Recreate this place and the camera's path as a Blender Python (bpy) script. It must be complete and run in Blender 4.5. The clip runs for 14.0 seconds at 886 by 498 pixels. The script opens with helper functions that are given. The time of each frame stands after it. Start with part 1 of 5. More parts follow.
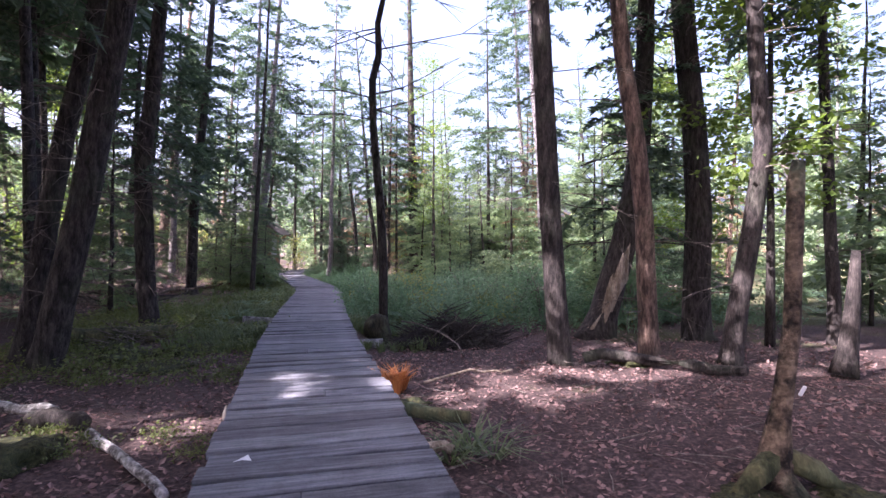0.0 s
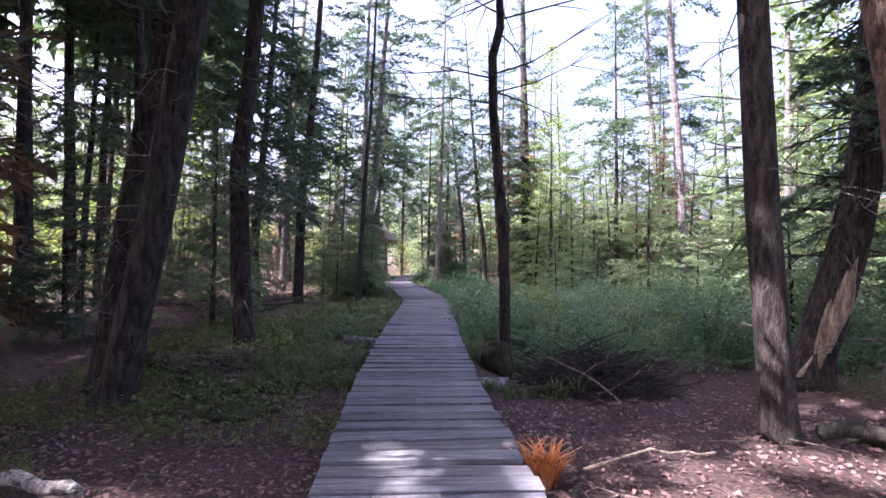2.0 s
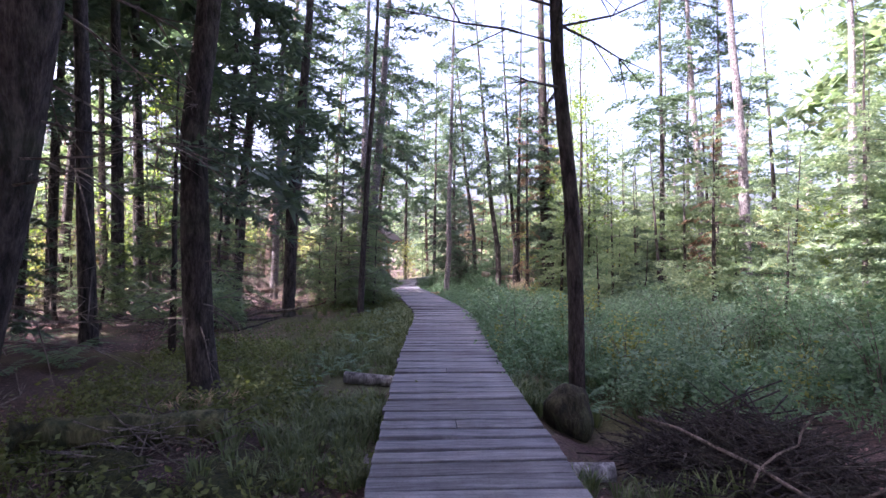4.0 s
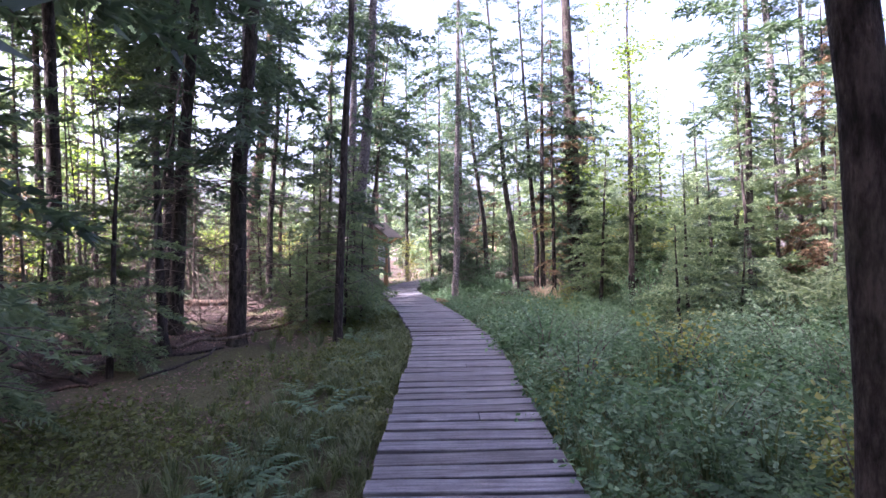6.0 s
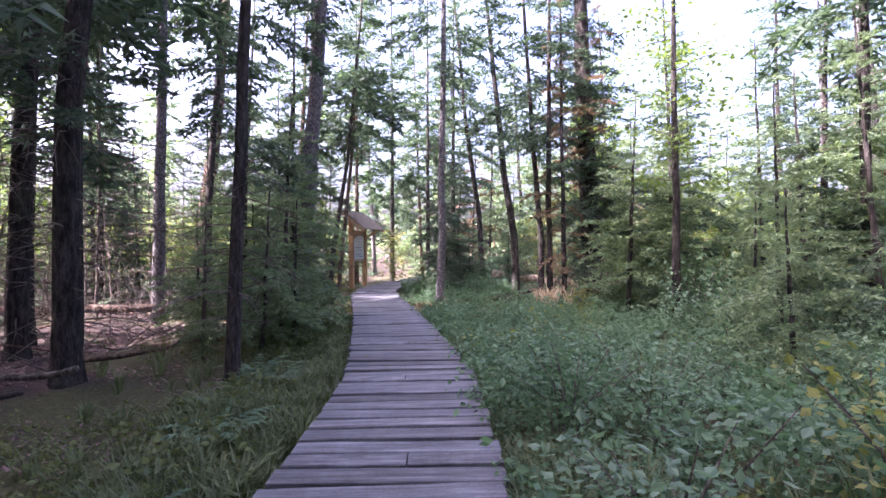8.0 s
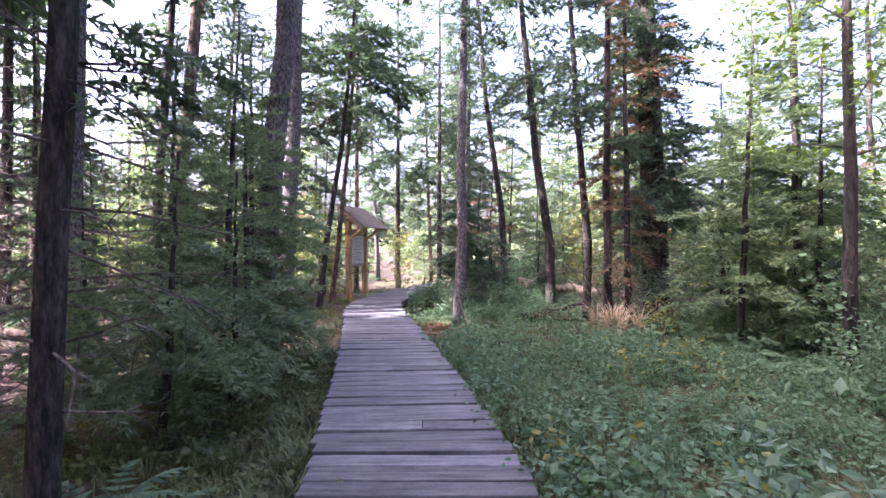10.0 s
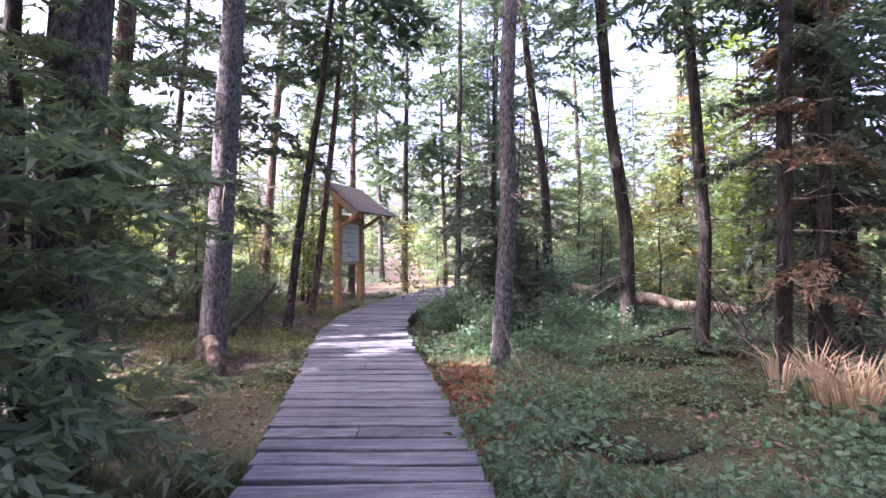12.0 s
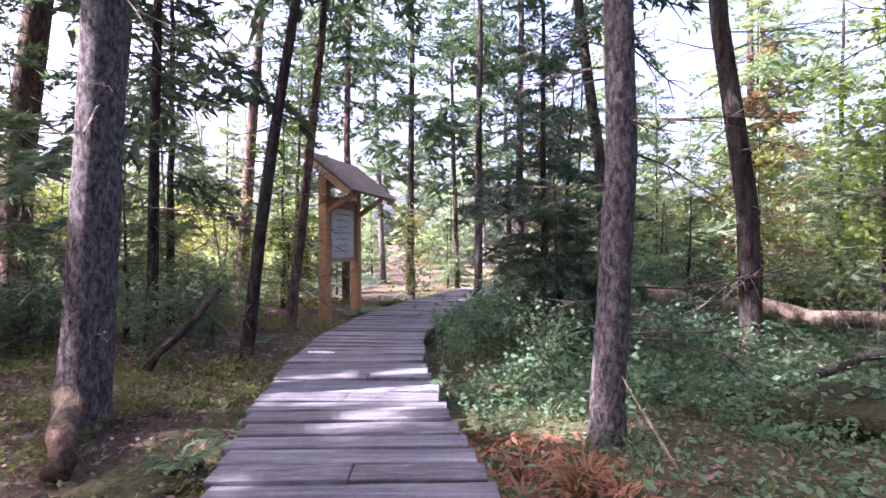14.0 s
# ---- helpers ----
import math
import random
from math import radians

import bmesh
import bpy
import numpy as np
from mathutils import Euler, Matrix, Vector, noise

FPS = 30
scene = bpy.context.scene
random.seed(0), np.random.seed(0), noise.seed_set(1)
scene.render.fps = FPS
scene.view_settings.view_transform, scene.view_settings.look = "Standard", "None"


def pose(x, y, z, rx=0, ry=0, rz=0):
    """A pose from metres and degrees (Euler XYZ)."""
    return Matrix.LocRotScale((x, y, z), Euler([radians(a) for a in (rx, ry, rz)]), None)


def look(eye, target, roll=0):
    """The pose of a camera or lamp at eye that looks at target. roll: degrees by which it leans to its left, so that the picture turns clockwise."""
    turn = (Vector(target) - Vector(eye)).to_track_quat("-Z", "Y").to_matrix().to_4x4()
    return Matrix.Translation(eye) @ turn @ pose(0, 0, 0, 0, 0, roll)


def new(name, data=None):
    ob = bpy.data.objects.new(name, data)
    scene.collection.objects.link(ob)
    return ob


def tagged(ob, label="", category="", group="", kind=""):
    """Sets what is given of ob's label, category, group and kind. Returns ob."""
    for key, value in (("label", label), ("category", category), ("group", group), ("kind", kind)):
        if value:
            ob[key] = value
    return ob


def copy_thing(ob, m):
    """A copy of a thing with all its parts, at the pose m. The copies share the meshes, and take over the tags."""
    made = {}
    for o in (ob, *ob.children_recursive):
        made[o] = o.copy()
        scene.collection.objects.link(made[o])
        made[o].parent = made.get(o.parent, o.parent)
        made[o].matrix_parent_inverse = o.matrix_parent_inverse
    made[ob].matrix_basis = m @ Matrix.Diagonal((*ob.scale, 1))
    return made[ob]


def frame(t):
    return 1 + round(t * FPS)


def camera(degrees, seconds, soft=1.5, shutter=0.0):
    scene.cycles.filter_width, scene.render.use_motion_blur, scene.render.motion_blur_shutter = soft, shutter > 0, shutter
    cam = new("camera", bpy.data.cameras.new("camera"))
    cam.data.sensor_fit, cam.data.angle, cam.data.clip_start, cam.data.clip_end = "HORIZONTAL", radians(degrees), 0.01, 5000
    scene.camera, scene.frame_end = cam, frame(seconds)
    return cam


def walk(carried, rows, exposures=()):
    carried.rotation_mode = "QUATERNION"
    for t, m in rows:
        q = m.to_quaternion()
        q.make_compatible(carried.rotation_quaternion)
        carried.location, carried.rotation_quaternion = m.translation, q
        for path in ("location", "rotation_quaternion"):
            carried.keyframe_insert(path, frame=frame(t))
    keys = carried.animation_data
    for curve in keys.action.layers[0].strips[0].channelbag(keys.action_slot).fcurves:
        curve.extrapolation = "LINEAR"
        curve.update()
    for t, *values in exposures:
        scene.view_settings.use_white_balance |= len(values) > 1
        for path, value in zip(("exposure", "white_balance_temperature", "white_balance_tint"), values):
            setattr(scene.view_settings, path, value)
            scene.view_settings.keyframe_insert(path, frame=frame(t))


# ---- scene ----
cam = camera(80.0, 14.0, soft=1.5)
PATH = [
    (0, (1.855, -2.76, 1.289), (2.081, -0.773, 1.293), 0.2),
    (0.5, (1.784, -2.376, 1.298), (1.797, -0.376, 1.307), 0.2),
    (1, (1.767, -2.017, 1.33), (1.654, -0.02, 1.335), 0.1),
    (1.5, (1.713, -1.508, 1.381), (1.544, 0.485, 1.393), 0.3),
    (2, (1.585, -0.932, 1.42), (1.417, 1.06, 1.436), 0.5),
    (2.5, (1.452, -0.298, 1.425), (1.279, 1.694, 1.444), 0.6),
    (3, (1.272, 0.181, 1.474), (1.103, 2.174, 1.488), 0.5),
    (3.2, (1.186, 0.39, 1.464), (1.026, 2.384, 1.48), 0.6),
    (5.3, (0.545, 4.115, 1.558), (0.359, 6.107, 1.572), -0.7),
    (5.5, (0.514, 4.491, 1.571), (0.332, 6.483, 1.581), -0.6),
    (6, (0.488, 5.501, 1.536), (0.305, 7.493, 1.541), -0.9),
    (6.5, (0.572, 6.555, 1.446), (0.391, 8.547, 1.456), -0.7),
    (7, (0.669, 7.527, 1.413), (0.491, 9.519, 1.417), -0.7),
    (7.5, (0.727, 8.375, 1.361), (0.541, 10.367, 1.364), -1.2),
    (8, (0.69, 9.181, 1.342), (0.503, 11.172, 1.343), -0.8),
    (8.2, (0.641, 9.503, 1.419), (0.456, 11.494, 1.412), -1.1),
    (10.3, (-0.074, 13.108, 1.385), (-0.296, 15.096, 1.392), -0.2),
    (10.5, (-0.176, 13.479, 1.462), (-0.398, 15.466, 1.454), 0.4),
    (11, (-0.368, 14.7, 1.558), (-0.596, 16.687, 1.541), 0.1),
    (11.5, (-0.575, 15.939, 1.414), (-0.807, 17.926, 1.409), 0.2),
    (12, (-0.697, 17.089, 1.312), (-0.944, 19.073, 1.309), -0.1),
    (12.5, (-0.892, 17.999, 1.277), (-1.133, 19.985, 1.273), 0.1),
    (13, (-1.047, 18.826, 1.217), (-1.288, 20.811, 1.218), 0.1),
    (13.5, (-1.251, 19.541, 1.179), (-1.495, 21.526, 1.18), -0.1),
    (14, (-1.47, 20.159, 1.131), (-1.718, 22.144, 1.132), -0.3),
]
EXPOSURES = [(0, 2.78, 5740, 34), (3, 2.95, 5740, 37), (5.5, 3.13, 5700, 39), (8, 3.1, 5680, 39), (10.5, 3.24, 5750, 39), (12.5, 3.02, 5720, 40), (14, 2.86, 5710, 40)]
walk(cam, [(t, look(eye, target, roll)) for t, eye, target, roll in PATH], EXPOSURES)

# ---- light ----
SUN_DIR = Vector((-0.80, -0.30, 0.86)).normalized()
world = bpy.data.worlds.new("sky")
scene.world = world
world.use_nodes = True
wn = world.node_tree
sky = wn.nodes.new("ShaderNodeTexSky")
sky.sky_type = "NISHITA"
sky.sun_disc = False
sky.sun_elevation = math.asin(SUN_DIR.z)
sky.sun_rotation = math.atan2(SUN_DIR.x, SUN_DIR.y)
sky.air_density = 0.8
sky.dust_density = 10.0
sky.ozone_density = 0.3
wn.nodes["Background"].inputs["Strength"].default_value = 0.15
wn.links.new(sky.outputs[0], wn.nodes["Background"].inputs[0])
sun = new("sun", bpy.data.lights.new("sun", "SUN"))
sun.data.energy, sun.data.angle, sun.data.color = 4.0, radians(0.6), (1.0, 0.93, 0.82)
sun.matrix_world = look((0, 0, 30), Vector((0, 0, 30)) - SUN_DIR)


# ---- materials ----
def material(name, rough=0.8):
    m = bpy.data.materials.new(name)
    m.use_nodes = True
    nt = m.node_tree
    b = nt.nodes["Principled BSDF"]
    b.inputs["Roughness"].default_value = rough
    b.inputs["Specular IOR Level"].default_value = 0.25
    return m, nt, b


def node(nt, kind, **values):
    n = nt.nodes.new(kind)
    for k, v in values.items():
        n.inputs[k].default_value = v
    return n


def ramp(nt, source, stops):
    r = nt.nodes.new("ShaderNodeValToRGB")
    e = r.color_ramp.elements
    while len(e) < len(stops):
        e.new(0.5)
    for i, (p, c) in enumerate(stops):
        e[i].position, e[i].color = p, (*c, 1)
    nt.links.new(source, r.inputs[0])
    return r.outputs[0]


def coords(nt, scale, source="Object"):
    tc = nt.nodes.new("ShaderNodeTexCoord")
    mp = nt.nodes.new("ShaderNodeMapping")
    mp.inputs["Scale"].default_value = scale
    nt.links.new(tc.outputs[source], mp.inputs[0])
    return mp.outputs[0]


def noise_tex(nt, vec, scale, detail=5.0, rough=0.6):
    n = node(nt, "ShaderNodeTexNoise", Scale=scale, Detail=detail, Roughness=rough)
    nt.links.new(vec, n.inputs["Vector"])
    return n.outputs["Fac"]


def mix(nt, fac, a, b, blend="MIX"):
    m = nt.nodes.new("ShaderNodeMix")
    m.data_type, m.blend_type = "RGBA", blend
    for sock, v in ((m.inputs[0], fac), (m.inputs[6], a), (m.inputs[7], b)):
        if isinstance(v, (int, float)):
            sock.default_value = v
        elif isinstance(v, tuple):
            sock.default_value = (*v, 1)
        else:
            nt.links.new(v, sock)
    return m.outputs[2]


def bump(nt, b, height, strength, dist):
    n = node(nt, "ShaderNodeBump", Strength=strength, Distance=dist)
    nt.links.new(height, n.inputs["Height"])
    nt.links.new(n.outputs[0], b.inputs["Normal"])


def bark(name, dark, light, moss=0.3, flake=9.0, stretch=0.28):
    m, nt, b = material(name, 0.9)
    v = coords(nt, (1, 1, stretch))
    n1 = noise_tex(nt, v, flake, 6)
    n2 = noise_tex(nt, v, flake * 4, 4)
    col = ramp(nt, n1, [(0.38, dark), (0.52, tuple((a + c) / 2 for a, c in zip(dark, light))), (0.64, light)])
    col = mix(nt, 0.55, col, ramp(nt, n2, [(0.3, (0.25, 0.25, 0.25)), (0.7, (1, 1, 1))]), "MULTIPLY")
    big = noise_tex(nt, coords(nt, (1, 1, 0.7)), 1.6, 4)
    col = mix(nt, ramp(nt, big, [(0.52, (0, 0, 0)), (0.72, (moss, moss, moss))]), col, (0.10, 0.13, 0.07))
    nt.links.new(col, b.inputs["Base Color"])
    hgt = mix(nt, 0.4, n1, n2)
    bump(nt, b, hgt, 1.0, 0.045)
    return m


def leafy(name, a, c, through_col, share=0.35, rough=0.55):
    m, nt, b = material(name, rough)
    geo = nt.nodes.new("ShaderNodeNewGeometry")
    big = noise_tex(nt, coords(nt, (1, 1, 1)), 0.9, 3)
    fac = nt.nodes.new("ShaderNodeMath")
    fac.operation = "MULTIPLY_ADD"
    fac.inputs[1].default_value = 0.6
    nt.links.new(geo.outputs["Random Per Island"], fac.inputs[0])
    sub = nt.nodes.new("ShaderNodeMath")
    sub.operation = "MULTIPLY"
    sub.inputs[1].default_value = 0.5
    nt.links.new(big, sub.inputs[0])
    nt.links.new(sub.outputs[0], fac.inputs[2])
    col = ramp(nt, fac.outputs[0], [(0.15, a), (0.8, c)])
    nt.links.new(col, b.inputs["Base Color"])
    t = nt.nodes.new("ShaderNodeBsdfTranslucent")
    nt.links.new(mix(nt, 1.0, col, through_col, "MULTIPLY"), t.inputs[0])
    mx = nt.nodes.new("ShaderNodeMixShader")
    mx.inputs[0].default_value = share
    nt.links.new(b.outputs[0], mx.inputs[1])
    nt.links.new(t.outputs[0], mx.inputs[2])
    nt.links.new(mx.outputs[0], nt.nodes["Material Output"].inputs[0])
    return m


BARK_DARK = bark("bark_dark", (0.022, 0.018, 0.016), (0.10, 0.082, 0.072), 0.25, 18)
BARK_GREY = bark("bark_grey", (0.065, 0.055, 0.055), (0.32, 0.295, 0.29), 0.2, 34, 0.5)
BARK_RED = bark("bark_red", (0.06, 0.038, 0.03), (0.26, 0.175, 0.13), 0.3, 16)
PEELING = bark("peeling_bark", (0.02, 0.014, 0.011), (0.30, 0.21, 0.14), 0.9, 7, 0.9)
TWIG = bark("twig", (0.08, 0.065, 0.055), (0.28, 0.23, 0.19), 0.0, 14)
PALE_WOOD = bark("pale_wood", (0.25, 0.19, 0.13), (0.62, 0.50, 0.38), 0.1, 10)
WEATHERED = bark("weathered_log", (0.15, 0.14, 0.14), (0.44, 0.42, 0.41), 0.05, 14)
BURL = bark("burl_bark", (0.018, 0.016, 0.012), (0.085, 0.08, 0.045), 0.5, 12)
BIRCH = bark("birch_bark", (0.10, 0.085, 0.075), (0.70, 0.66, 0.60), 0.15, 12, 1.0)
MOSSY = bark("mossy_wood", (0.04, 0.045, 0.02), (0.16, 0.15, 0.07), 0.9, 8)
NEEDLES = leafy("needles", (0.036, 0.06, 0.046), (0.105, 0.15, 0.098), (1.2, 1.35, 0.8), 0.35)
# lighter copy of NEEDLES: sunlight and distance haze put into the colour
NEEDLES_PALE_LIT = leafy("needles_pale_lit", (0.07, 0.115, 0.075), (0.225, 0.285, 0.17), (1.3, 1.4, 0.85), 0.45)
NEEDLES_BROWN = leafy("needles_brown", (0.10, 0.065, 0.045), (0.24, 0.17, 0.10), (1.3, 1.2, 0.9), 0.3)
MAPLE = leafy("maple_leaves", (0.06, 0.10, 0.03), (0.17, 0.23, 0.06), (1.4, 1.5, 0.6), 0.48)
HERB = leafy("herb_leaves", (0.04, 0.085, 0.05), (0.16, 0.25, 0.145), (1.15, 1.3, 0.8), 0.42)
HERB_PALE = leafy("pale_herb_leaves", (0.07, 0.125, 0.085), (0.22, 0.31, 0.205), (1.15, 1.25, 0.85), 0.45)
MOSS_PLANT = leafy("moss_plants", (0.05, 0.07, 0.025), (0.16, 0.18, 0.065), (1.2, 1.3, 0.7), 0.35)
HERB_YELLOW = leafy("yellow_herb_leaves", (0.11, 0.14, 0.045), (0.28, 0.29, 0.10), (1.3, 1.3, 0.6), 0.4)
GRASS = leafy("grass_blades", (0.05, 0.075, 0.035), (0.15, 0.18, 0.085), (1.2, 1.3, 0.8), 0.35)
STRAW = leafy("straw", (0.30, 0.22, 0.13), (0.62, 0.50, 0.34), (1.2, 1.1, 0.9), 0.3)
RUST = leafy("rust_fern", (0.15, 0.07, 0.035), (0.36, 0.19, 0.10), (1.3, 1.1, 0.8), 0.3)
FLAME = leafy("orange_dead_fern", (0.34, 0.12, 0.04), (0.62, 0.28, 0.10), (1.3, 1.1, 0.7), 0.35)
LITTER = leafy("leaf_litter", (0.06, 0.034, 0.031), (0.29, 0.185, 0.16), (1.2, 1.0, 0.9), 0.15, 0.75)


def ground_material():
    m, nt, b = material("forest_floor", 0.95)
    v = coords(nt, (1, 1, 1))
    n1 = noise_tex(nt, v, 5.0, 8, 0.7)
    n2 = noise_tex(nt, v, 28.0, 5, 0.7)
    n3 = noise_tex(nt, v, 0.55, 4, 0.6)
    litter = ramp(nt, n2, [(0.3, (0.024, 0.016, 0.014)), (0.5, (0.072, 0.047, 0.042)), (0.72, (0.19, 0.125, 0.11))])
    litter = mix(nt, 0.4, litter, ramp(nt, n1, [(0.35, (0.35, 0.3, 0.3)), (0.65, (1, 1, 1))]), "MULTIPLY")
    moss = ramp(nt, n2, [(0.3, (0.03, 0.032, 0.014)), (0.7, (0.13, 0.125, 0.055))])
    # moss and herbs take over from the leaf litter along the walk
    sep = nt.nodes.new("ShaderNodeSeparateXYZ")
    nt.links.new(v, sep.inputs[0])
    along = nt.nodes.new("ShaderNodeMapRange")
    along.inputs[1].default_value, along.inputs[2].default_value = 3.5, 9.0
    along.inputs[3].default_value, along.inputs[4].default_value = -0.22, 0.16
    nt.links.new(sep.outputs[1], along.inputs[0])
    add = nt.nodes.new("ShaderNodeMath")
    nt.links.new(n3, add.inputs[0])
    nt.links.new(along.outputs[0], add.inputs[1])
    west = nt.nodes.new("ShaderNodeMapRange")
    west.inputs[1].default_value, west.inputs[2].default_value = -5.5, -3.0
    west.inputs[3].default_value, west.inputs[4].default_value = -0.2, 0.0
    nt.links.new(sep.outputs[0], west.inputs[0])
    add2 = nt.nodes.new("ShaderNodeMath")
    nt.links.new(add.outputs[0], add2.inputs[0])
    nt.links.new(west.outputs[0], add2.inputs[1])
    add = add2
    col = mix(nt, ramp(nt, add.outputs[0], [(0.44, (0, 0, 0)), (0.56, (1, 1, 1))]), litter, moss)
    nt.links.new(col, b.inputs["Base Color"])
    bump(nt, b, mix(nt, 0.5, n1, n2), 1.0, 0.06)
    return m


def plank_material():
    m, nt, b = material("weathered_plank", 0.8)
    info = nt.nodes.new("ShaderNodeObjectInfo")
    off = nt.nodes.new("ShaderNodeVectorMath")
    off.operation = "MULTIPLY_ADD"
    off.inputs[1].default_value = (0.6, 9, 9)
    tc = nt.nodes.new("ShaderNodeTexCoord")
    nt.links.new(tc.outputs["Object"], off.inputs[0])
    sc = nt.nodes.new("ShaderNodeVectorMath")
    sc.operation = "SCALE"
    sc.inputs[0].default_value = (37, 51, 23)
    nt.links.new(info.outputs["Random"], sc.inputs["Scale"])
    nt.links.new(sc.outputs[0], off.inputs[2])
    grain = noise_tex(nt, off.outputs[0], 3.0, 8, 0.65)
    wide = noise_tex(nt, coords(nt, (1, 1, 1)), 3.2, 5)
    spots = noise_tex(nt, tc.outputs["Object"], 55, 3)
    col = ramp(nt, grain, [(0.3, (0.075, 0.078, 0.085)), (0.52, (0.175, 0.18, 0.195)), (0.75, (0.32, 0.326, 0.345))])
    tone = ramp(nt, info.outputs["Random"], [(0, (0.66, 0.63, 0.62)), (0.5, (0.95, 0.93, 0.95)), (1, (1.08, 1.04, 1.02))])
    col = mix(nt, 1.0, col, tone, "MULTIPLY")
    col = mix(nt, 0.55, col, ramp(nt, wide, [(0.35, (0.45, 0.42, 0.40)), (0.62, (1, 1, 1))]), "MULTIPLY")
    col = mix(nt, 0.3, col, ramp(nt, spots, [(0.35, (0.3, 0.28, 0.26)), (0.5, (1, 1, 1))]), "MULTIPLY")
    nt.links.new(col, b.inputs["Base Color"])
    bump(nt, b, grain, 0.6, 0.008)
    return m


def plain(name, col, rough=0.7, var=0.25, scale=18.0):
    m, nt, b = material(name, rough)
    n = noise_tex(nt, coords(nt, (1, 1, 1)), scale, 5)
    lo = tuple(c * (1 - var) for c in col)
    hi = tuple(min(1, c * (1 + var)) for c in col)
    nt.links.new(ramp(nt, n, [(0.3, lo), (0.7, hi)]), b.inputs["Base Color"])
    bump(nt, b, n, 0.3, 0.01)
    return m


GROUND = ground_material()
PLANK = plank_material()
BEAM = plain("beam_wood", (0.13, 0.115, 0.10))
POST_WOOD = plain("stained_post", (0.40, 0.23, 0.11), 0.7)
ROOF_WOOD = plain("grey_shingle", (0.17, 0.14, 0.115), 0.9)
PANEL_WOOD = plain("sign_board", (0.36, 0.26, 0.17))
PAPER = plain("faded_notice", (0.55, 0.53, 0.48), 0.5, 0.15, 9)
INK = plain("faded_print", (0.34, 0.34, 0.33), 0.6)
WHITE = plain("birch_bark_scrap", (0.75, 0.74, 0.72), 0.7, 0.1)


# ---- mesh helpers ----
def mesh(name, verts, faces, mat, smooth=False):
    me = bpy.data.meshes.new(name)
    me.from_pydata([tuple(v) for v in verts], [], [tuple(f) for f in faces])
    me.materials.append(mat)
    if smooth:
        me.polygons.foreach_set("use_smooth", [True] * len(me.polygons))
    me.update()
    return me


def tri_mesh(name, tris, mat):
    """A mesh of loose triangles from an array of n x 3 x 3."""
    tris = np.asarray(tris, dtype=np.float32)
    n = len(tris)
    me = bpy.data.meshes.new(name)
    me.vertices.add(n * 3)
    me.vertices.foreach_set("co", tris.reshape(-1))
    me.loops.add(n * 3)
    me.loops.foreach_set("vertex_index", np.arange(n * 3, dtype=np.int32))
    me.polygons.add(n)
    me.polygons.foreach_set("loop_start", np.arange(0, n * 3, 3, dtype=np.int32))
    me.polygons.foreach_set("loop_total", np.full(n, 3, dtype=np.int32))
    me.materials.append(mat)
    me.update(calc_edges=True)
    return me


def part(name, me, parent, label=""):
    ob = new(name, me)
    ob.parent = parent
    if label:
        tagged(ob, label)
    return ob


def tube(points, radii, sides=10, rough=0.0, seed=0, flare=0.0):
    """Verts and faces of a tapered, slightly uneven limb."""
    rng = np.random.default_rng(seed)
    pts = [Vector(p) for p in points]
    verts, faces = [], []
    phase = rng.uniform(0, 6.28)
    for i, p in enumerate(pts):
        d = (pts[min(i + 1, len(pts) - 1)] - pts[max(i - 1, 0)]).normalized()
        u = d.orthogonal().normalized() if abs(d.z) < 0.5 else Vector((1, 0, 0)).cross(d).normalized()
        w = d.cross(u)
        for k in range(sides):
            a = 2 * math.pi * k / sides
            r = radii[i] * (1 + rough * rng.uniform(-1, 1))
            if flare and i < 3:
                r *= 1 + flare * (0.5, 0.2, 0.05)[i] * (1 + 0.8 * math.sin(a * 3 + phase))
            verts.append(p + u * (r * math.cos(a)) + w * (r * math.sin(a)))
    for i in range(len(pts) - 1):
        for k in range(sides):
            a, c = i * sides + k, i * sides + (k + 1) % sides
            faces.append((a, c, c + sides, a + sides))
    faces.append(tuple(range(sides - 1, -1, -1)))
    faces.append(tuple(range((len(pts) - 1) * sides, len(pts) * sides)))
    return verts, faces


def join(pieces):
    verts, faces = [], []
    for v, f in pieces:
        o = len(verts)
        verts += v
        faces += [tuple(i + o for i in q) for q in f]
    return verts, faces


def box(x, y, z, bev=0.0):
    bm = bmesh.new()
    bmesh.ops.create_cube(bm, size=1)
    bmesh.ops.scale(bm, vec=(x, y, z), verts=bm.verts)
    if bev:
        bmesh.ops.bevel(bm, geom=bm.edges[:], offset=bev, segments=1, affect="EDGES")
    v = [q.co.copy() for q in bm.verts]
    f = [tuple(w.index for w in q.verts) for q in bm.faces]
    bm.free()
    return v, f


def moved(piece, m):
    return [m @ q for q in piece[0]], piece[1]


def unit(v):
    return v / np.maximum(np.linalg.norm(v, axis=-1, keepdims=True), 1e-9)


# ---- the walk's line ----
LINE = [(2.35, -5.5), (1.57, 0), (1.12, 3), (0.80, 5), (0.45, 8), (0.10, 11.5), (-0.28, 15), (-0.48, 16), (-0.74, 17), (-1.22, 18.9), (-1.68, 20.6),
        (-2.20, 22.5), (-2.66, 24), (-3.05, 25.5), (-3.28, 27), (-3.30, 29), (-3.10, 31), (-2.75, 33), (-2.3, 35), (-1.7, 37)]


def walk_x(y):
    ys = [p[1] for p in LINE]
    return float(np.interp(y, ys, [p[0] for p in LINE]))


